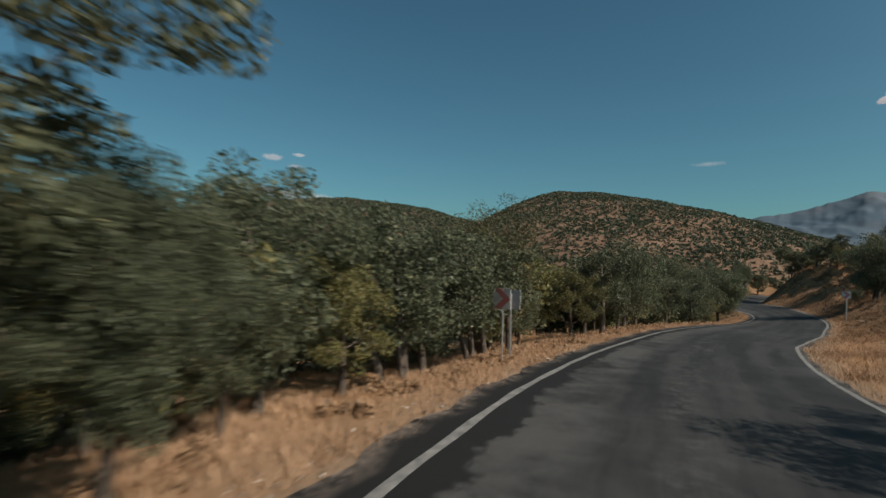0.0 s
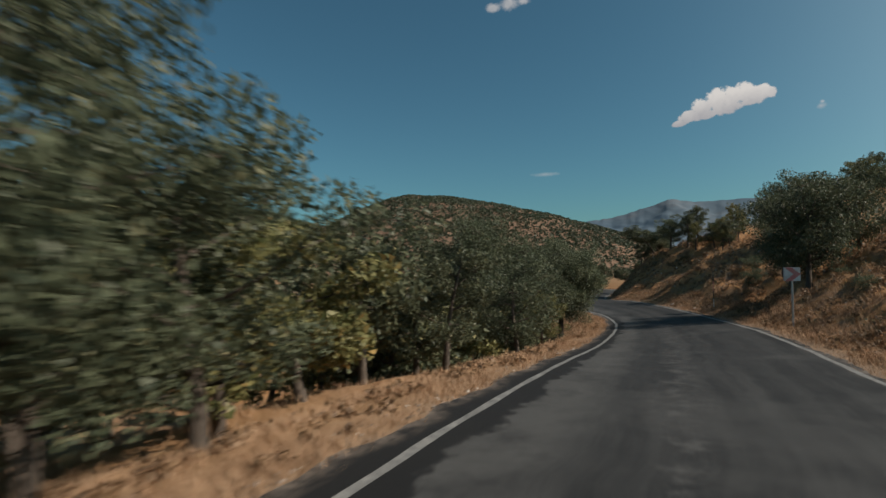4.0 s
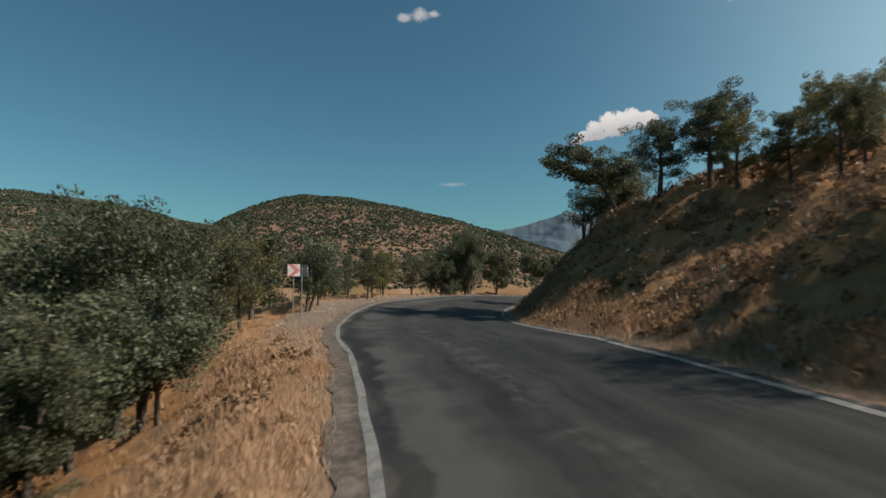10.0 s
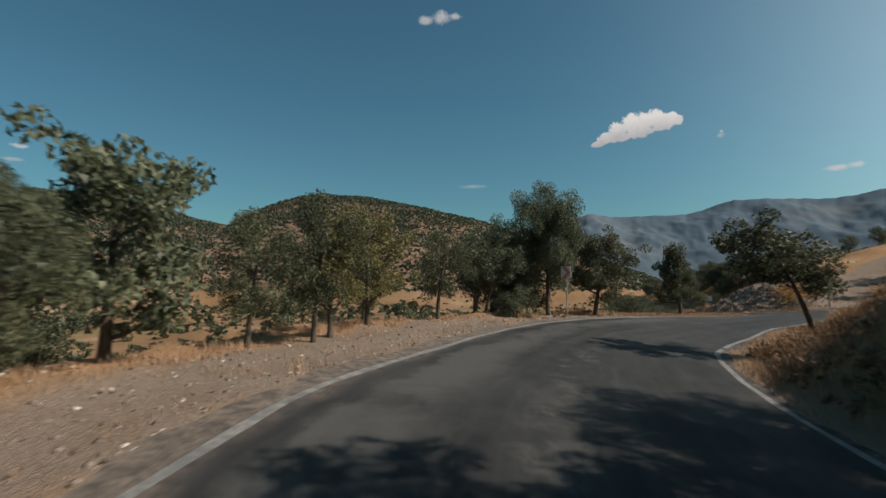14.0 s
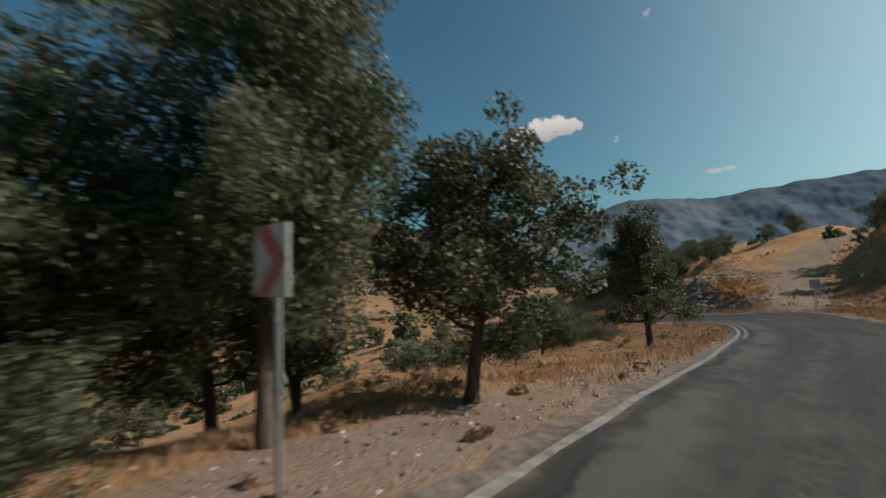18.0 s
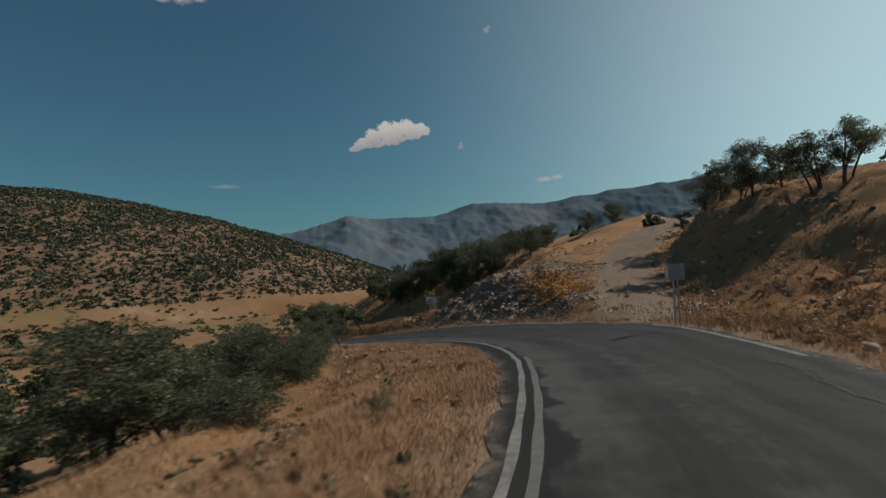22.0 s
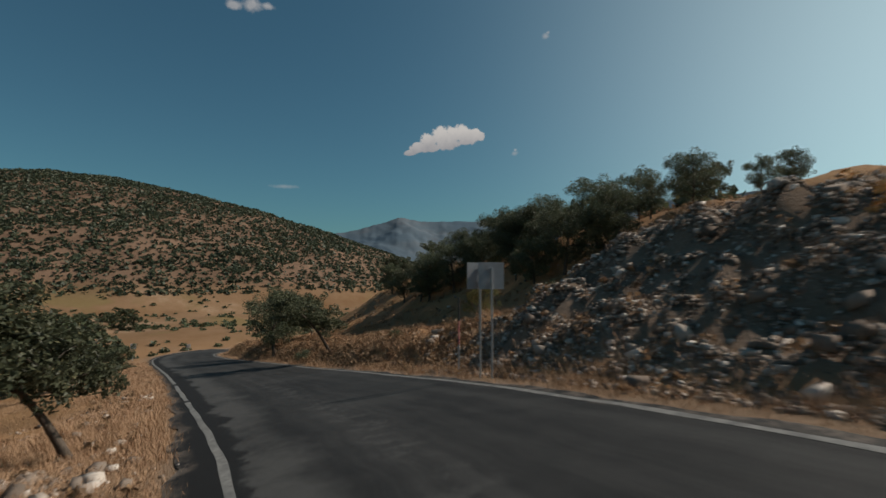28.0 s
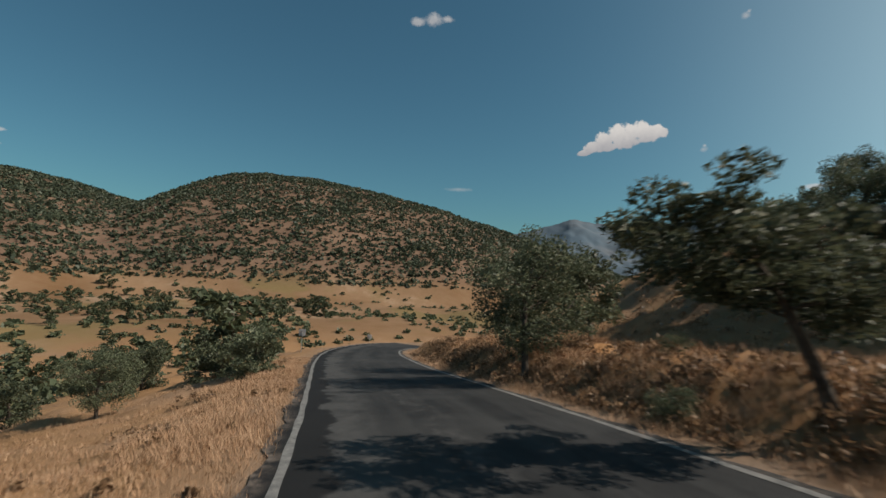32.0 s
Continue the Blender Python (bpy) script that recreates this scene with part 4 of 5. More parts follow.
def plant(kind, x, y, tall=None, turn=None, z=None, wide=1.0, sink=0.05):
    ob, label, t0 = TREES[kind]
    k = (tall or t0) / t0
    turn = random.uniform(0, 6.283) if turn is None else turn
    z = height(x, y) - sink if z is None else z
    m = Matrix.Translation((x, y, z)) @ Matrix.Rotation(turn, 4, "Z") @ Matrix.Diagonal((k * wide, k * wide, k, 1))
    if FIRST[kind]:
        FIRST[kind] = False
        ob.matrix_basis = m
        return ob
    return copy_thing(ob, m)


JOINED = {}


def join_into(wood, kind, x, y, tall, wide=1.0, sink=0.05):
    """Notes a tree that becomes part of one joined wood."""
    k = tall / TREES[kind][2]
    m = Matrix.Translation((x, y, height(x, y) - sink)) @ Matrix.Rotation(random.uniform(0, 6.283), 4, "Z") @ Matrix.Diagonal((k * wide, k * wide, k, 1))
    JOINED.setdefault(wood, []).append((kind, np.array(m)))


def build_woods(labels):
    """Each joined wood is one mesh: stems and leaves of all its trees."""
    shapes = {}
    for k, (ob, label, tall) in TREES.items():
        for child in ob.children:
            me = child.data
            me.calc_loop_triangles()
            v, f = np.empty(len(me.vertices) * 3), np.empty(len(me.loop_triangles) * 3, int)
            me.vertices.foreach_get("co", v)
            me.loop_triangles.foreach_get("vertices", f)
            shapes.setdefault(k, []).append((v.reshape(-1, 3), f.reshape(-1, 3), me.materials[0]))
    for wood, trees in JOINED.items():
        V, F, I, mats, base = [], [], [], [], 0
        for kind, m in trees:
            for v, f, mat in shapes[kind]:
                if mat not in mats:
                    mats.append(mat)
                V.append(v @ m[:3, :3].T + m[:3, 3])
                F.append(f + base)
                I.append(np.full(len(f), mats.index(mat)))
                base += len(v)
        me = leaf_mesh(wood, np.concatenate(V), np.concatenate(F), mats[0])
        for mat in mats[1:]:
            me.materials.append(mat)
        index = np.concatenate(I)
        if len(index) == len(me.polygons):
            me.polygons.foreach_set("material_index", index.astype(np.int32))
        tagged(new(wood, me), labels[wood], "wood", kind="stuff")


def off_edge(s, side, d):
    """A place d metres outside the asphalt's edge."""
    l = lower_edge(s) - d if side == "L" else keyed(s, RIGHT) + SHOULDER_R + d
    v = road_at(s, float(l))
    return v.x, v.y


random.seed(5)
# single trees that stand out
for kind, x, y, tall, turn, wide in (
        ("oak_big", 2.0, 25.0, 7.0, 0.3, 0.95), ("oak_big", -3.4, 18.8, 8.0, 2.2, 0.8), ("oak_big", -1.2, 21.6, 6.8, 4.2, 0.85), ("oak_wide", 0.2, 23.4, 5.6, 4.2, 0.9), ("oak_olive", -11.8, -22.9, 6.0, 1.0, 0.95), ("oak_wide", -7.2, -7.4, 5.0, 2.0, 0.95), ("oak_tall", -9.3, -10.5, 4.1, 0.5, 1.1), ("oak_wide", 80.0, 124.0, 4.0, 0.5, 1.1),
        ("oak_verge", 16.35, 82.15, 4.7, 0.2, 1.0), ("conical", 25.75, 91.0, 5.4, 2.74, 0.88),
        ("oak_big", 13.3, 80.2, 5.7, 0.4, 0.62), ("oak_tall", 11.4, 80.2, 4.6, 2.4, 1.1), ("oak_wide", 10.6, 81.4, 4.2, 0.4, 0.9), ("oak_multi", 9.7, 78.7, 4.0, 1.2, 1.0), ("oak_wide", 12.2, 82.6, 4.6, 4.0, 0.9), ("oak_multi", 13.2, 83.6, 3.9, 4.0, 1.0),
        ("oak_wide", 10.6, 80.2, 4.2, 2.2, 0.9), ("oak", 7.6, 76.3, 3.7, 0.2, 0.8), ("oak_low", 11.2, 78.6, 1.6, 0.2, 1.0),
        ("oak_yellow", 5.2, 70.6, 3.7, 0.3, 0.85), ("oak_yellow", 4.5, 68.1, 4.4, 1.3, 0.9), ("oak_yellow", 5.0, 71.6, 3.6, 2.3, 0.9), ("oak", 4.2, 67.5, 5.2, 0.8, 0.8), ("oak", 2.9, 66.6, 4.4, 0.8, 0.9),
        ("oak_far", 1.3, 63.9, 4.2, 0.0, 0.9), ("oak", 1.7, 60.9, 4.0, 0.6, 0.9), ("oak_multi", 1.4, 58.8, 4.2, 2.6, 0.9), ("oak", 0.5, 62.3, 4.4, 3.6, 0.9), ("oak_yellow", -0.9, 52.2, 5.8, 0.3, 0.85),
        ("oak_far_b", -0.8, 56.2, 4.6, 0.3, 1.0), ("oak", -0.6, 49.4, 6.4, 0.9, 0.85), ("oak_tall", -1.2, 52.8, 6.4, 1.9, 1.0), ("oak_multi", 0.2, 44.0, 4.6, 1.0, 1.0), ("oak_tall", -2.0, 46.6, 7.0, 1.0, 1.1), ("oak", -2.4, 49.6, 6.6, 2.0, 0.9),
        ("leaning", 44.75, 136.0, 3.5, 0.3, 1.15), ("leaning", 43.3, 134.2, 3.3, 5.4, 1.2),
        ("leaning", 53.5, 155.0, 2.9, 0.3, 1.2), ("oak_wide", 51.3, 166.0, 4.9, 2.0, 1.0), ("oak_far", 54.5, 168.0, 4.4, 2.0, 1.0), ("oak_wide", 52.6, 172.0, 4.4, 0.6, 1.0), ("oak_low", 52.2, 157.5, 1.4, 0.6, 1.0), ("oak_yellow", 60.9, 149.8, 4.5, 0.0, 0.85),
        ("leaning", 18.6, 69.4, 3.0, 0.2, 0.9), ("oak_multi", 17.2, 58.8, 3.4, 0.5, 1.1), ("oak_multi", 19.0, 60.2, 4.4, 0.9, 1.0),
        ("oak_tall", 19.2, 54.4, 7.0, 0.0, 1.05), ("oak_tall", 20.6, 52.4, 6.8, 0.7, 1.1), ("oak_tall", 22.2, 53.5, 6.6, 2.0, 1.1), ("oak_yellow", 20.9, 51.0, 4.4, 0.6, 0.95), ("oak_tall", 22.6, 50.0, 5.3, 3.0, 1.0), ("oak_yellow", 22.4, 47.4, 5.2, 3.0, 0.85), ("leaning", 18.3, 57.0, 3.1, 0.3, 1.3), ("oak_yellow", 24.4, 48.2, 4.6, 1.4, 0.9), ("oak", 22.8, 46.8, 4.2, 2.6, 0.9),
        ("oak_yellow", 25.6, 52.0, 4.4, 0.1, 0.9), ("oak", 24.5, 42.3, 3.6, 3.0, 1.1), ("oak_wide", 25.3, 39.5, 3.4, 2.2, 1.2), ("oak_tall", 25.6, 49.6, 4.0, 1.2, 1.0), ("oak_wide", 20.2, 60.6, 4.2, 1.2, 0.9),
        ("oak_wide", 23.5, 37.7, 4.8, 0.0, 1.0), ("oak_wide", 23.9, 35.8, 5.0, 0.6, 1.0), ("oak", 26.5, 34.0, 5.2, 1.0, 1.0), ("oak_low", 18.4, 33.0, 2.0, 1.0, 1.1),
        ("oak_wide", 15.6, 22.4, 5.4, 0.0, 1.0), ("oak_wide", 15.0, 19.6, 6.0, 1.0, 0.95), ("oak", 16.8, 25.6, 5.0, 1.0, 1.0), ("oak_wide", 18.6, 20.8, 5.2, 2.0, 1.0), ("oak_low", 15.8, 27.6, 2.0, 0.3, 1.0),
        ("oak_wide", 2.6, -33.6, 5.0, 0.6, 1.0), ("oak_wide", 5.2, -31.5, 5.2, 1.6, 1.0),
        ("oak_big", -10.7, -38.3, 2.8, 0.3, 0.72), ("oak", -11.6, -36.0, 3.6, 0.9, 0.85), ("oak_yellow", -14.0, -36.2, 4.2, 1.9, 1.0), ("oak_young", -8.2, -12.2, 4.6, 0.0, 1.0), ("oak", -7.5, -9.9, 4.8, 1.0, 1.0),
        ("oak", -0.7, 40.9, 5.6, 0.3, 0.9), ("oak_multi", -0.9, 43.0, 5.2, 0.5, 1.1), ("oak_wide", -2.6, 47.5, 6.2, 1.4, 0.9), ("oak_wide", -5.4, 48.0, 7.0, 0.2, 0.95), ("oak", -3.2, 43.6, 6.2, 1.8, 1.0),
        ("oak_wide", -5.8, 41.5, 6.6, 2.8, 0.95), ("oak", -4.4, 38.4, 5.6, 0.8, 1.0), ("oak_multi", -2.6, 37.0, 4.6, 0.8, 1.0), ("oak_yellow", 0.3, 50.6, 5.2, 0.8, 0.85),
        ("oak_wide", 38.0, 122.5, 2.6, 0.8, 1.0), ("oak_wide", 35.2, 126.0, 3.0, 1.8, 1.1), ("oak_wide", 40.4, 129.0, 2.6, 0.1, 1.0)):
    plant(kind, x, y, tall, turn, None, wide)

# the wood on the lower side at the start
for s in np.arange(-14, 60, 2.1):
    for row, (d0, d1) in enumerate(((1.8, 3.2), (4.6, 7.5), (9.0, 14.0))):
        d = random.uniform(d0, d1)
        if row == 0 and random.random() < 0.4:
            continue
        x, y = off_edge(s + random.uniform(-0.9, 0.9), "L", d)
        if (x - 2.2) ** 2 + (y - 25) ** 2 < 6.5:
            continue
        kind = random.choice(("oak", "oak_wide", "oak_young", "oak_multi", "oak", "oak_yellow")) if row == 0 else random.choice(("oak_far", "oak_far_b", "oak_far_b", "oak_far_c"))
        if row:
            join_into("wood_below_road", kind, x, y, random.uniform(4.2, 5.2), random.uniform(0.95, 1.2))
        else:
            plant(kind, x, y, random.uniform(3.8, 4.7), None, None, random.uniform(0.95, 1.2))
for s in np.arange(-12, 62, 3.1):
    x, y = off_edge(s + random.uniform(-1, 1), "L", random.uniform(5.0, 7.5))
    if (x - 2.2) ** 2 + (y - 23.5) ** 2 < 26:
        continue
    if s < 18 or s > 46:
        plant("oak_low", x, y, random.uniform(1.8, 2.8), None, None, 1.1)
# the slope below the bend
for s in np.arange(64, 112, 2.2):
    for row, (d0, d1) in enumerate(((6.0, 8.5), (9.5, 14.0))):
        d = random.uniform(d0, d1) + (1.5 if s > 88 else 0)
        if s > 88 and row == 0:
            continue
        x, y = off_edge(s + random.uniform(-1, 1), "L", d)
        kind = random.choice(("oak", "oak_young", "oak_yellow", "oak")) if row == 0 else random.choice(("oak_far", "oak_far_b", "oak_far_c"))
        tall = random.uniform(4.8, 6.2) if s < 88 else random.uniform(3.6, 4.6)
        if row:
            join_into("wood_below_bend", kind, x, y, tall, random.uniform(0.8, 1.05))
        else:
            plant(kind, x, y, tall, None, None, random.uniform(0.8, 1.05))
for s, d, t, k in ((116.0, 12.0, 3.6, "oak_far_b"), (119.0, 14.0, 3.4, "oak_far"), (124.0, 13.0, 3.0, "oak_far_b"), (128.0, 16.0, 3.2, "oak_far"), (133.0, 12.0, 2.6, "oak_far")):
    x, y = off_edge(s, "L", d)
    plant(k, x, y, t)
# bushes and oaks below the grass slope
for x, y, t in ((26, 108, 2.6), (23, 112, 2.8), (28, 114, 2.6), (20, 106, 2.6), (17, 99, 2.6), (31, 119, 2.8), (26, 120, 3.0), (33, 124, 2.6), (29, 126, 2.8), (36, 131, 2.6), (32, 132, 3.0), (27, 131, 2.8), (22, 124, 3.0),
                (38.5, 137, 2.4), (34, 140, 2.8), (39.5, 174, 2.6), (36, 178, 3.0), (31, 182, 3.2), (37, 186, 2.6), (26, 178, 3.2)):
    plant(random.choice(("oak_far", "oak_far_b", "oak_far")), x + random.uniform(-.8, .8), y + random.uniform(-.8, .8), t + 1.0, None, None, random.uniform(1.05, 1.3), 0.8)
for x, y, t in ((16.8, 105.9, 3.0), (34.6, 169.6, 2.6), (32.6, 106.8, 2.8), (31.0, 108.6, 3.4), (32.8, 111.0, 2.8), (29.2, 109.5, 3.8), (36.2, 114.8, 2.1), (36.9, 117.6, 2.2), (35.0, 116.8, 2.6), (37.8, 120.4, 2.1), (34.0, 113.6, 2.6), (39.4, 124.6, 2.4)):
    kind = random.choice(("oak_wide", "oak_low", "oak_wide", "oak_multi"))
    plant(kind, x, y, t + (0 if kind == "oak_low" else 0.2), None, None, random.uniform(1.0, 1.2), 0.2)
# the wood on the upper side past the rubble
for k in range(18):
    s = random.uniform(218, 246)
    x, y = off_edge(s, "R", random.uniform(17, 44))
    plant(random.choice(("oak_far", "oak_far", "oak_far_b")), x, y, random.uniform(3.6, 4.6))
for x, y in ((69, 156), (72, 153), (75, 157), (78, 155), (75, 163), (80, 161), (87, 163), (91, 161), (84, 155), (97, 158), (106, 160), (112, 164), (74, 168), (81, 150), (77, 149)):
    plant(random.choice(("oak_far", "oak_far", "oak_wide")), x + random.uniform(-.7, .7), y, random.uniform(3.4, 4.2))
for x, y, t in ((68.3, 169.4, 5.4), (67.6, 173.6, 3.6), (69.5, 165.8, 4.4), (70.6, 162.0, 5.0), (72.0, 160.6, 5.4), (65.9, 177.2, 3.8), (66.6, 171.6, 4.6), (70.2, 167.6, 4.6)):
    plant("oak_wide", x, y, t * 0.9, None, None, 1.0)
for x, y, t in ((72.3, 167.4, 6.2), (71.3, 161.6, 5.6), (70.3, 157.0, 5.6), (69.4, 153.2, 5.4), (74.0, 158.8, 6.2), (73.4, 154.6, 6.0), (72.0, 150.6, 5.0), (75.6, 166.2, 6.4), (74.6, 171.0, 5.6), (71.0, 172.6, 5.0), (68.2, 176.4, 4.2), (76.8, 152.6, 5.6), (69.2, 159.4, 4.4)):
    plant(random.choice(("oak_wide", "oak", "oak_wide")), x, y, t * 0.8, None, None, 1.05)
# trees in the fields of the valley
plant("oak_small", 6.0, 262.0, 6.0)
plant("oak_far_c", -16.5, -30.0, 4.6)
for k in range(330):
    x, y = random.uniform(-230, 45), random.uniform(185, 470)
    if x + 0.12 * (y - 190) > 38:
        continue
    near = 0.5 + 0.5 * math.sin(x * 0.045 + 1.3) * math.cos(y * 0.03)
    if random.random() > 0.25 + 0.75 * near:
        continue
    join_into("valley_trees", "oak_small", x, y, random.uniform(3.4, 7.4), random.uniform(1.0, 1.4), 0.3)
# trees on the knoll above the track, and up the bank
for x, y, t in ((86, 131.0, 3.6), (78.7, 121.5, 5.0), (74.5, 117.0, 4.4), (71.5, 114.3, 4.8), (74.1, 113.4, 4.8), (71.8, 109.9, 6.0), (72.6, 108.4, 5.8), (70, 101, 4.6), (66, 95, 4.2), (60, 90, 4.2), (54, 84, 3.8), (70, 90, 4.4)):
    plant(random.choice(("oak_far", "oak_wide", "oak_multi")), x, y, t * 0.86)
for k in range(16):
    s = random.uniform(66, 140)
    x, y = off_edge(s, "R", random.uniform(24, 46))
    join_into("hilltop_wood", random.choice(("oak_far", "oak_far_b", "oak_far_c")), x, y, random.uniform(3.4, 4.6))
for s, side, d, t in ((50, "R", 3.6, 1.0), (58, "R", 4.2, 1.3), (62, "R", 5.0, 1.0), (138, "R", 4, 1.6), (143, "R", 5.5, 1.8), (148, "R", 7.0, 1.4), (143.5, "L", 2.4, 0.8), (152, "L", 2.2, 0.7), (104, "L", 5.6, 1.4), (98, "L", 6.0, 1.3),
                      (202, "R", 2.6, 0.8), (210, "R", 3.2, 0.9), (216, "R", 3.4, 1.2), (195, "R", 6, 0.8), (118, "R", 2.4, 1.0), (84, "L", 5, 1.2), (68, "L", 4, 1.3), (186, "L", 3.4, 0.7)):
    x, y = off_edge(s, side, d)
    plant("bush", x, y, t)


assert not any(FIRST.values()), [k for k in FIRST if FIRST[k]]
build_woods({"wood_below_road": "dense oak wood on the slope below the road", "wood_below_bend": "oak wood on the slope below the bend",
             "hilltop_wood": "scattered oaks on the hilltop above the bank", "valley_trees": "round oaks scattered over the dry valley fields"})


# ---------------------------------------------------------------- far scrub
def scrub(name, label, centres, sizes, cards, mat, seed, leaf=1.0):
    rng = np.random.RandomState(seed)
    n = len(centres)
    c = np.repeat(np.array(centres), cards, axis=0)
    r = np.repeat(np.array(sizes), cards)
    d = rng.normal(size=(n * cards, 3))
    d /= np.linalg.norm(d, axis=1)[:, None]
    d[:, 2] = np.abs(d[:, 2])
    p = c + d * (r * rng.uniform(0.35, 0.95, n * cards))[:, None] * np.array([1, 1, 0.95])
    u = rng.normal(size=(n * cards, 3))
    u /= np.linalg.norm(u, axis=1)[:, None]
    w = np.cross(u, rng.normal(size=(n * cards, 3)))
    w /= np.linalg.norm(w, axis=1)[:, None]
    L = (r * leaf * rng.uniform(0.35, 0.65, n * cards))[:, None]
    v = np.stack([p - u * L, p + w * L * 0.8, p + u * L, p - w * L * 0.8], 1).reshape(-1, 3)
    i = np.arange(n * cards) * 4
    f = np.concatenate([np.stack([i, i + 1, i + 2], 1), np.stack([i, i + 2, i + 3], 1)])
    return tagged(new(name, leaf_mesh(name, v, f, mat)), label, "shrubs", kind="stuff")


def scatter(seed, n, x0, x1, y0, y1, keep):
    rng = np.random.RandomState(seed)
    x, y = rng.uniform(x0, x1, n), rng.uniform(y0, y1, n)
    z, gr, bk, field, hill = terrain(x, y)
    s, l, rz = near_route(x, y)
    ok = keep(x, y, z, field, hill, l, rng)
    return np.stack([x, y, z - 0.2], 1)[ok], rng


hills, rng_h = scatter(3, 90000, -520, 560, 380, 960, lambda x, y, z, f, h, l, r: (h > 0.1) & (y < 930 + 0.1 * x) & (r.uniform(size=x.size) < 0.42 + 0.5 * smooth((wavy(x, y, 120.0, 40) + 0.4))))
scrub("hill_scrub", "dark green oak scrub scattered over the dry hill", hills, rng_h.uniform(1.2, 3.4, len(hills)), 8, M_HILL, 8, 0.9)
ridge, rng_r = scatter(6, 22000, -1250, -300, 100, 900, lambda x, y, z, f, h, l, r: (h > 0.1) & (r.uniform(size=x.size) < 0.3 + 0.5 * smooth((wavy(x, y, 140.0, 42) + 0.3))))
scrub("ridge_scrub", "dark green scrub on the pale ridge", ridge, rng_r.uniform(1.5, 3.6, len(ridge)), 6, M_HILL, 10)
vale, rng_v = scatter(4, 10500, -420, 330, -60, 520, lambda x, y, z, f, h, l, r: (h < 0.5) & (np.abs(l) > 34) & (r.uniform(size=x.size) < 0.24 + 0.7 * smooth((wavy(x, y, 170.0, 41) + 0.1) * 2)))
scrub("valley_scrub", "dark green bushes and oaks across the valley floor", vale, rng_v.uniform(0.8, 2.5, len(vale)), 34, M_SHRUB, 9, 0.6)


low, rng_l = scatter(14, 2600, -110, 40, 60, 330, lambda x, y, z, f, h, l, r: (l < -24) & (l > -120) & (h < 0.4) & (r.uniform(size=x.size) < 0.12 + 0.85 * smooth((wavy(x, y, 60.0, 44) + 0.15) * 2)))
scrub("valley_thicket", "thicket of dark green oaks below the road", low, rng_l.uniform(0.9, 2.3, len(low)), 70, M_SHRUB, 15, 0.45)


# ---------------------------------------------------------------- grass and stones
def grass(name, label, seed, per_metre, s0, s1, side, reach, tall, mat, near=0.05):
    rng = np.random.RandomState(seed)
    n = int((s1 - s0) * per_metre)
    s = rng.uniform(s0, s1, n)
    d = near + reach * rng.uniform(0, 1, n) ** 1.25
    l = (lower_edge(s) - d) if side == "L" else (keyed(s, RIGHT) + SHOULDER_R + d)
    x, y = beside(s, l)
    z, gravel, bk, fi, hi = terrain(x, y)
    thick = 0.35 + 0.65 * smooth(wavy(x, y, 6.0, seed + 50) + 0.5)
    ok = rng.uniform(size=n) < thick * (1 - np.clip(gravel * 1.3 - 0.35, 0, 1))
    x, y, z, thick = x[ok], y[ok], z[ok], thick[ok]
    n, b = len(x), 9
    a = rng.uniform(0, 6.283, (n, b))
    h = tall * rng.uniform(0.5, 1.25, (n, b)) * (0.55 + 0.6 * thick[:, None])
    lean = rng.uniform(0.2, 1.3, (n, b)) * h
    wd = 0.004 + 0.005 * rng.uniform(size=(n, b))
    px = x[:, None] + rng.normal(0, 0.14, (n, b))
    py = y[:, None] + rng.normal(0, 0.14, (n, b))
    pz = np.repeat(z[:, None], b, 1)
    ca, sa = np.cos(a), np.sin(a)
    v = np.stack([np.stack([px - sa * wd, py + ca * wd, pz - 0.03], -1), np.stack([px + sa * wd, py - ca * wd, pz - 0.03], -1),
                  np.stack([px + ca * lean, py + sa * lean, pz + h], -1)], 2).reshape(-1, 3)
    f = np.arange(n * b * 3).reshape(-1, 3)
    return tagged(new(name, leaf_mesh(name, v, f, mat)), label, "grass", kind="stuff")


grass("verge_grass", "dry golden grass along the lower verge", 1, 190, -18, 240, "L", 3.4, 0.16, M_GRASS, near=0.12)
grass("verge_grass", "dry golden grass along the upper verge", 2, 110, -18, 240, "R", 3.0, 0.22, M_GRASS, near=0.08)
grass("slope_grass", "short dry grass on the lower slope", 3, 200, 60, 230, "L", 14.0, 0.13, M_GRASS)
grass("bank_grass", "brown weeds and grass on the cut bank", 4, 110, 36, 240, "R", 13.0, 0.28, M_WEED, near=0.8)
grass("bank_grass", "orange dry grass tufts on the cut bank", 5, 260, 40, 250, "R", 15.0, 0.24, M_GRASS, near=0.5)


grass("bank_grass", "orange dry grass on the shelf above the rubble", 6, 330, 164, 198, "R", 26.0, 0.24, M_GRASS, near=2.0)


grass("slope_grass", "thick golden grass on the slope inside the bend", 9, 420, 128, 200, "L", 11.0, 0.19, M_GRASS, near=0.3)
grass("slope_grass", "short dry grass at the edge of the wood", 7, 120, -18, 62, "L", 7.0, 0.17, M_GRASS, near=1.6)
grass("shelf_grass", "golden dry grass on the flat shelf under the wood", 10, 300, 197, 240, "R", 9.0, 0.15, M_GRASS, near=1.9)
grass("slope_grass", "short dry grass on the upper slope", 8, 90, -18, 45, "R", 11.0, 0.18, M_GRASS, near=2.0)


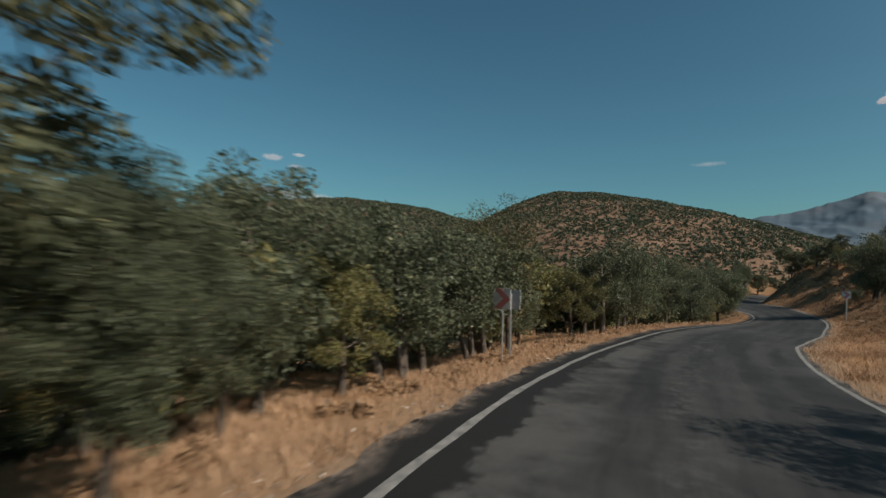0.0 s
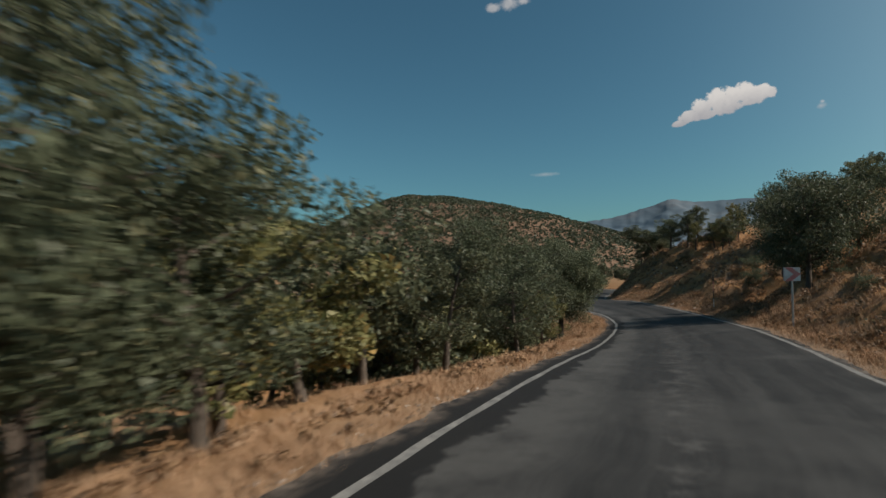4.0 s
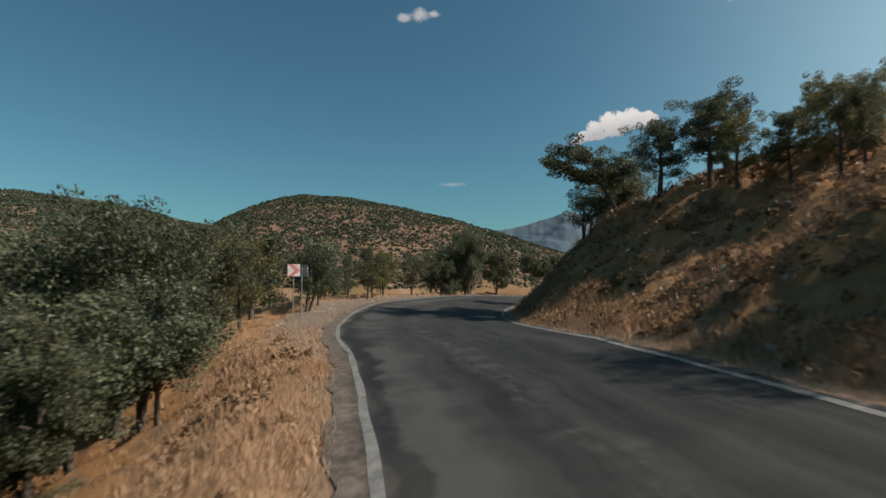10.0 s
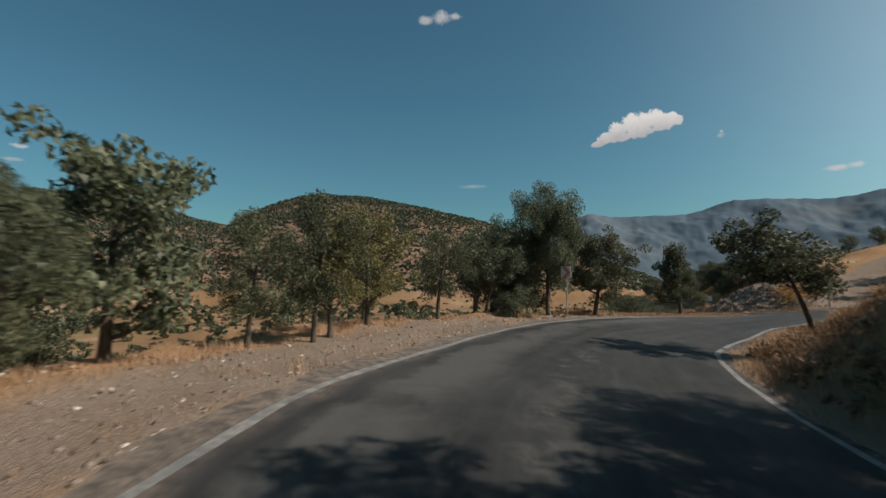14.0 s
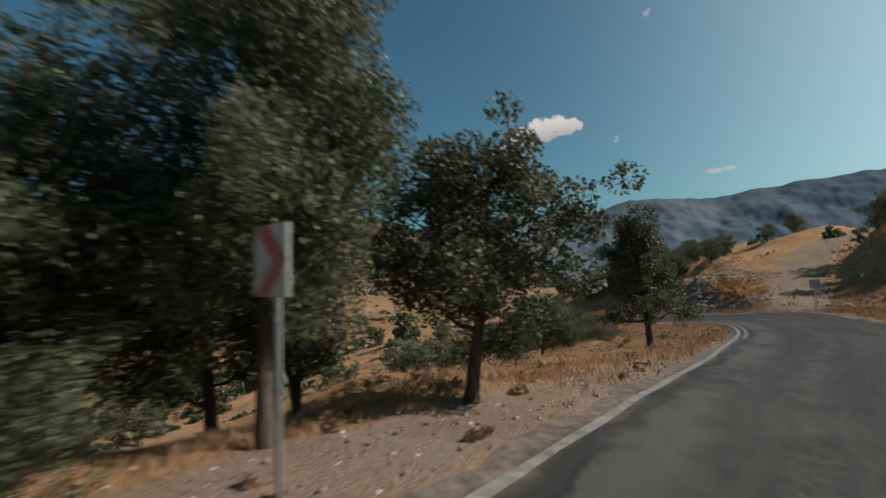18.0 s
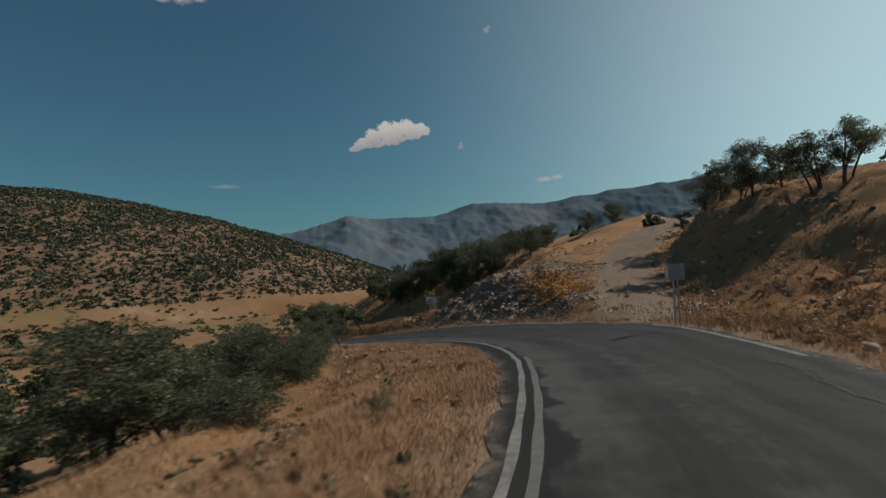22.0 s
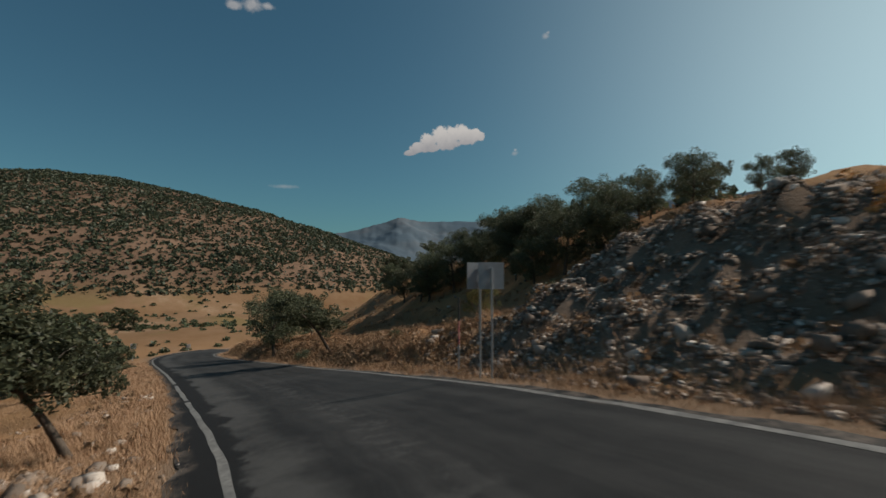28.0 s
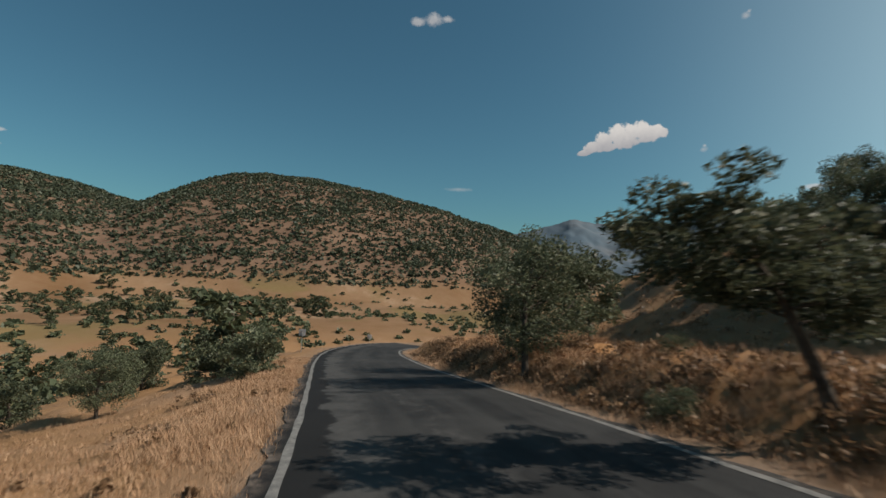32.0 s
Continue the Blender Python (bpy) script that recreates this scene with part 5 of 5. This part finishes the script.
def weed_clumps(name, label, seed, n, place, lo, hi, mat):
    rng = np.random.RandomState(seed)
    x, y = place(rng, n)
    keep = rng.uniform(size=n) < 0.3 + 0.7 * smooth(wavy(x, y, 4.0, seed) + 0.5)
    x, y = x[keep], y[keep]
    r = lo + (hi - lo) * rng.uniform(size=len(x)) ** 2
    v, f = leaf_cards(rng, np.stack([x, y, terrain(x, y)[0] + r * 0.45], 1), r, np.full(len(x), 26), 0.11)
    return tagged(new(name, leaf_mesh(name, v, f, mat)), label, "weeds", kind="stuff")


def stone_shape(rng):
    """A broken block: a cube with jittered corners, one of them split off, turned at random."""
    c = np.array([(i, j, k) for i in (-1, 1) for j in (-1, 1) for k in (-1, 1)], float)
    c = c * rng.uniform(0.45, 1.0, (8, 3)) * np.array([1.0, rng.uniform(0.6, 0.95), rng.uniform(0.45, 0.85)])
    f = np.array([(0, 1, 3), (0, 3, 2), (4, 6, 7), (4, 7, 5), (0, 4, 5), (0, 5, 1), (2, 3, 7), (2, 7, 6), (0, 2, 6), (0, 6, 4), (1, 5, 7), (1, 7, 3)])
    t = rng.uniform(-0.5, 0.5)
    m = np.array([(math.cos(t), 0, math.sin(t)), (0, 1, 0), (-math.sin(t), 0, math.cos(t))])
    return c @ m, f


def stones(name, label, seed, n, place, lo, hi, few=5):
    rng = np.random.RandomState(seed)
    shapes = [stone_shape(rng) for k in range(24)]
    x, y = place(rng, n)
    z = terrain(x, y)[0]
    V, F, base = [], [], 0
    for k in range(len(x)):
        v, f = shapes[k % 24]
        r = lo + (hi - lo) * rng.uniform() ** few
        a = rng.uniform(0, 6.283)
        c, s = math.cos(a), math.sin(a)
        w = np.stack([v[:, 0] * c - v[:, 1] * s, v[:, 0] * s + v[:, 1] * c, v[:, 2]], 1) * r + np.array([x[k], y[k], z[k] + r * 0.15])
        V.append(w)
        F.append(f + base)
        base += len(v)
    return tagged(new(name, leaf_mesh(name, np.concatenate(V), np.concatenate(F), M_ROCK)), label, "stones", kind="stuff")


def along(s0, s1, side, d0, d1, on_bank=False):
    def place(rng, n):
        s, d = rng.uniform(s0, s1, n), rng.uniform(d0, d1, n)
        if on_bank:
            d = d0 + rng.uniform(0, 1, n) * (column(VERGE_R, s, 1) + column(VERGE_R, s, 3) / column(VERGE_R, s, 2) + 0.5 - d0)
        l = (lower_edge(s) - d) if side == "L" else (keyed(s, RIGHT) + SHOULDER_R + d)
        return beside(s, l)
    return place


def knoll(rng, n):
    k = rng.randint(0, len(TK) - 1, n)
    t = TK[k + 1] - TK[k]
    t = t / np.linalg.norm(t[:, :2], axis=1)[:, None]
    d = rng.uniform(2.2, 13.0, n)
    return TK[k, 0] + t[:, 1] * d, TK[k, 1] - t[:, 0] * d


M_BRUSH = leaf_material("dry_brush", (0.16, 0.10, 0.062), (0.35, 0.22, 0.125), (0.50, 0.32, 0.17))
M_OLIVE = leaf_material("grey_green_weeds", (0.07, 0.07, 0.042), (0.16, 0.145, 0.085), (0.28, 0.22, 0.11))
weed_clumps("bank_weeds", "brown dry weeds and brush on the cut bank", 31, 9000, along(38, 162, "R", 0.6, 13.0), 0.09, 0.36, M_BRUSH)
weed_clumps("bank_weeds", "grey-green weeds on the cut bank", 32, 280, along(40, 162, "R", 0.7, 9.0), 0.15, 0.45, M_OLIVE)
weed_clumps("bank_weeds", "brown dry brush on the low bank", 33, 2000, along(194, 245, "R", 0.6, 4.2), 0.12, 0.36, M_BRUSH)
weed_clumps("hillside_weeds", "brown brush on the hillside under the wood", 38, 1900, along(194, 245, "R", 12.0, 34.0), 0.12, 0.5, M_BRUSH)
stones("hillside_stones", "pale stones on the hillside under the wood", 39, 900, along(194, 240, "R", 4.0, 26.0), 0.03, 0.2)
weed_clumps("verge_weeds", "brown thistles and brush on the verge", 34, 380, along(120, 240, "L", 0.3, 5.0), 0.08, 0.26, M_BRUSH)
weed_clumps("verge_weeds", "brown brush at the foot of the wood", 35, 700, along(-18, 92, "L", 0.5, 3.0), 0.10, 0.28, M_BRUSH)
weed_clumps("rubble_weeds", "dry brush among the rubble", 36, 260, along(170, 196, "R", 0.5, 9.0), 0.10, 0.3, M_BRUSH)
weed_clumps("bank_weeds", "dry brush on the bank above the gravel track", 37, 900, knoll, 0.15, 0.5, M_BRUSH)
stones("rubble", "grey and white broken stones on the rubble bank", 1, 36000, along(174, 196, "R", 0.7, 9.0, True), 0.02, 0.11, 4)
stones("rubble", "large pale blocks lying on the rubble bank", 14, 260, along(174, 199, "R", 0.9, 9.0, True), 0.10, 0.3, 3)
stones("rubble", "grey broken stones on top of the rubble bank", 13, 7500, along(183, 195, "R", 6.0, 15.0), 0.02, 0.12, 4)
stones("track_stones", "loose stones at the mouth of the gravel track", 7, 900, along(158, 172, "R", 0.8, 7.0), 0.02, 0.10)
stones("gravel_stones", "loose pale stones on the wide shoulder", 2, 9500, along(88, 150, "L", 0.0, 4.4), 0.010, 0.05)
stones("bank_stones", "broken stones on the cut bank", 3, 4500, along(45, 160, "R", 0.8, 13.0), 0.025, 0.17)
stones("knoll_stones", "broken stones on the bank above the gravel track", 8, 2200, knoll, 0.04, 0.24)
def heap_of(x, y, r):
    def place(rng, n):
        a, d = rng.uniform(0, 6.283, n), r * np.abs(rng.normal(0, 0.5, n))
        return x + d * np.cos(a) * 1.4, y + d * np.sin(a)
    return place


def golden_patch(rng, n):
    t = rng.uniform(0, 1, n)
    return 56.6 + 5.6 * t + rng.normal(0, 0.9, n), 120.5 + 8.5 * t + rng.normal(0, 0.9, n)


weed_clumps("track_grass", "bright orange dry grass beside the gravel track", 42, 1500, golden_patch, 0.12, 0.34, M_ORANGE)
stones("rock_pile", "small pile of pale broken rocks beside the track", 11, 160, heap_of(55.9, 109.0, 0.9), 0.06, 0.3)
stones("rock_pile", "pale stones spilled under the leaning oaks", 12, 260, heap_of(44.2, 133.6, 1.6), 0.04, 0.2)
weed_clumps("verge_weeds", "grey-green thistles on the grass slope", 41, 60, along(140, 172, "L", 0.4, 7.0), 0.12, 0.32, M_OLIVE)
stones("verge_stones", "pale stones on the verge", 4, 1500, along(160, 205, "L", 0.5, 6.0), 0.03, 0.16)
stones("gravel_stones", "loose stones along the asphalt edge", 5, 2600, along(-15, 92, "L", 0.0, 0.7), 0.012, 0.045)


# ---------------------------------------------------------------- road signs
def box(bm, c, size, bevel=0.0):
    m = Matrix.Translation(c) @ Matrix.Diagonal((*size, 1))
    r = bmesh.ops.create_cube(bm, size=1.0, matrix=m)
    if bevel:
        bmesh.ops.bevel(bm, geom=[e for e in bm.edges if e.verts[0] in r["verts"]], offset=bevel, segments=2, affect="EDGES")


def chevron_sign(x, y, face, post=1.6, side=0.6, base=None):
    """A square panel on a steel post. face: degrees of the direction it looks to, counted from +y to the right."""
    ob = new("chevron_sign")
    z = height(x, y) if base is None else base
    bm = bmesh.new()
    bmesh.ops.create_cone(bm, cap_ends=True, segments=12, radius1=0.03, radius2=0.03, depth=post + side * 0.8 + 0.8,
                          matrix=Matrix.Translation((0, 0.03, (post + side * 0.8 - 0.8) / 2)))
    part("post", bm_mesh("post", bm, M_STEEL), ob)
    bm = bmesh.new()
    box(bm, (0, -0.02, post + side / 2), (side, 0.02, side), 0.004)
    panel = part("panel", bm_mesh("panel", bm, M_BACK), ob, "bare aluminium panel")
    bm = bmesh.new()
    box(bm, (0, -0.034, post + side / 2), (side * 0.985, 0.006, side * 0.985))
    part("face", bm_mesh("face", bm, M_WHITE), panel, "dirty white reflective face")
    bm = bmesh.new()
    h = side * 0.49
    out = [(-0.28, -h), (-0.02, -h), (0.30, 0), (-0.02, h), (-0.28, h), (0.04, 0)]
    vs = [bm.verts.new((px * side / 0.6, -0.040, post + side / 2 + py)) for px, py in out]
    bm.faces.new((vs[0], vs[1], vs[2], vs[5]))
    bm.faces.new((vs[5], vs[2], vs[3], vs[4]))
    r = bmesh.ops.extrude_face_region(bm, geom=bm.faces[:])
    bmesh.ops.translate(bm, vec=(0, -0.003, 0), verts=[v for v in r["geom"] if isinstance(v, bmesh.types.BMVert)])
    part("chevron", bm_mesh("chevron", bm, M_RED), panel, "faded red chevron")
    for dz in (0.15, 0.45):
        bm = bmesh.new()
        box(bm, (0, -0.002, post + side * dz / 0.6), (0.22, 0.02, 0.035))
        part("bracket", bm_mesh("bracket", bm, M_STEEL), ob)
    ob.matrix_basis = Matrix.Translation((x, y, z)) @ Matrix.Rotation(radians(180 - face), 4, "Z")
    return tagged(ob, "square red and white chevron sign on a steel post", "road sign", "chevron signs of the bends")


chevron_sign(-10.15, -26.3, 197, 1.6, 0.62, base=1.32)
chevron_sign(-10.0, -25.75, 15, 1.6, 0.6, base=1.28)
chevron_sign(10.55, 13.2, 12, 1.75, 0.6, base=0.1)
chevron_sign(10.4, 12.85, 200, 1.75, 0.6, base=0.1)
chevron_sign(1.22, 56.2, 164, 1.62, 0.6, base=-1.05)
chevron_sign(1.55, 56.62, 20, 1.60, 0.6, base=-1.05)
chevron_sign(13.62, 78.15, 238, 1.3, 0.6, base=-0.75)
chevron_sign(47.3, 103.5, 30, 1.45, 0.6, base=-2.0)
chevron_sign(47.55, 103.85, 215, 1.45, 0.6, base=-2.0)
chevron_sign(53.95, 135.75, 10, 2.2, 0.72, base=-4.95)
chevron_sign(53.78, 136.1, 5, 2.2, 0.72, base=-4.95)
chevron_sign(37.9, 195.8, 0, 1.5, 0.6)
chevron_sign(42.7, 221.9, 0, 1.5, 0.6)


def snow_pole(x, y, bands):
    """A thin marker pole with worn bands: (from, to, material)."""
    ob = new("marker_pole")
    z = height(x, y)
    for k, (a, b, mat) in enumerate(bands):
        bm = bmesh.new()
        bmesh.ops.create_cone(bm, cap_ends=True, segments=10, radius1=0.028, radius2=0.028, depth=b - a, matrix=Matrix.Translation((0, 0, (a + b) / 2)))
        part("band" if k else "foot", bm_mesh("band", bm, mat), ob)
    ob.location = (x, y, z)
    return tagged(ob, "thin marker pole with worn red and dark bands", "marker pole")


M_DARK = panel_material("dark_pole_paint", (0.035, 0.033, 0.032), (0.08, 0.06, 0.05))
snow_pole(54.0, 137.9, ((-0.2, 0.9, M_STEEL), (0.9, 1.6, M_RED), (1.6, 2.3, M_DARK)))
snow_pole(12.8, 26.8, ((-0.2, 0.75, M_STEEL), (0.75, 1.3, M_DARK), (1.3, 2.0, M_RED), (2.0, 2.7, M_DARK)))
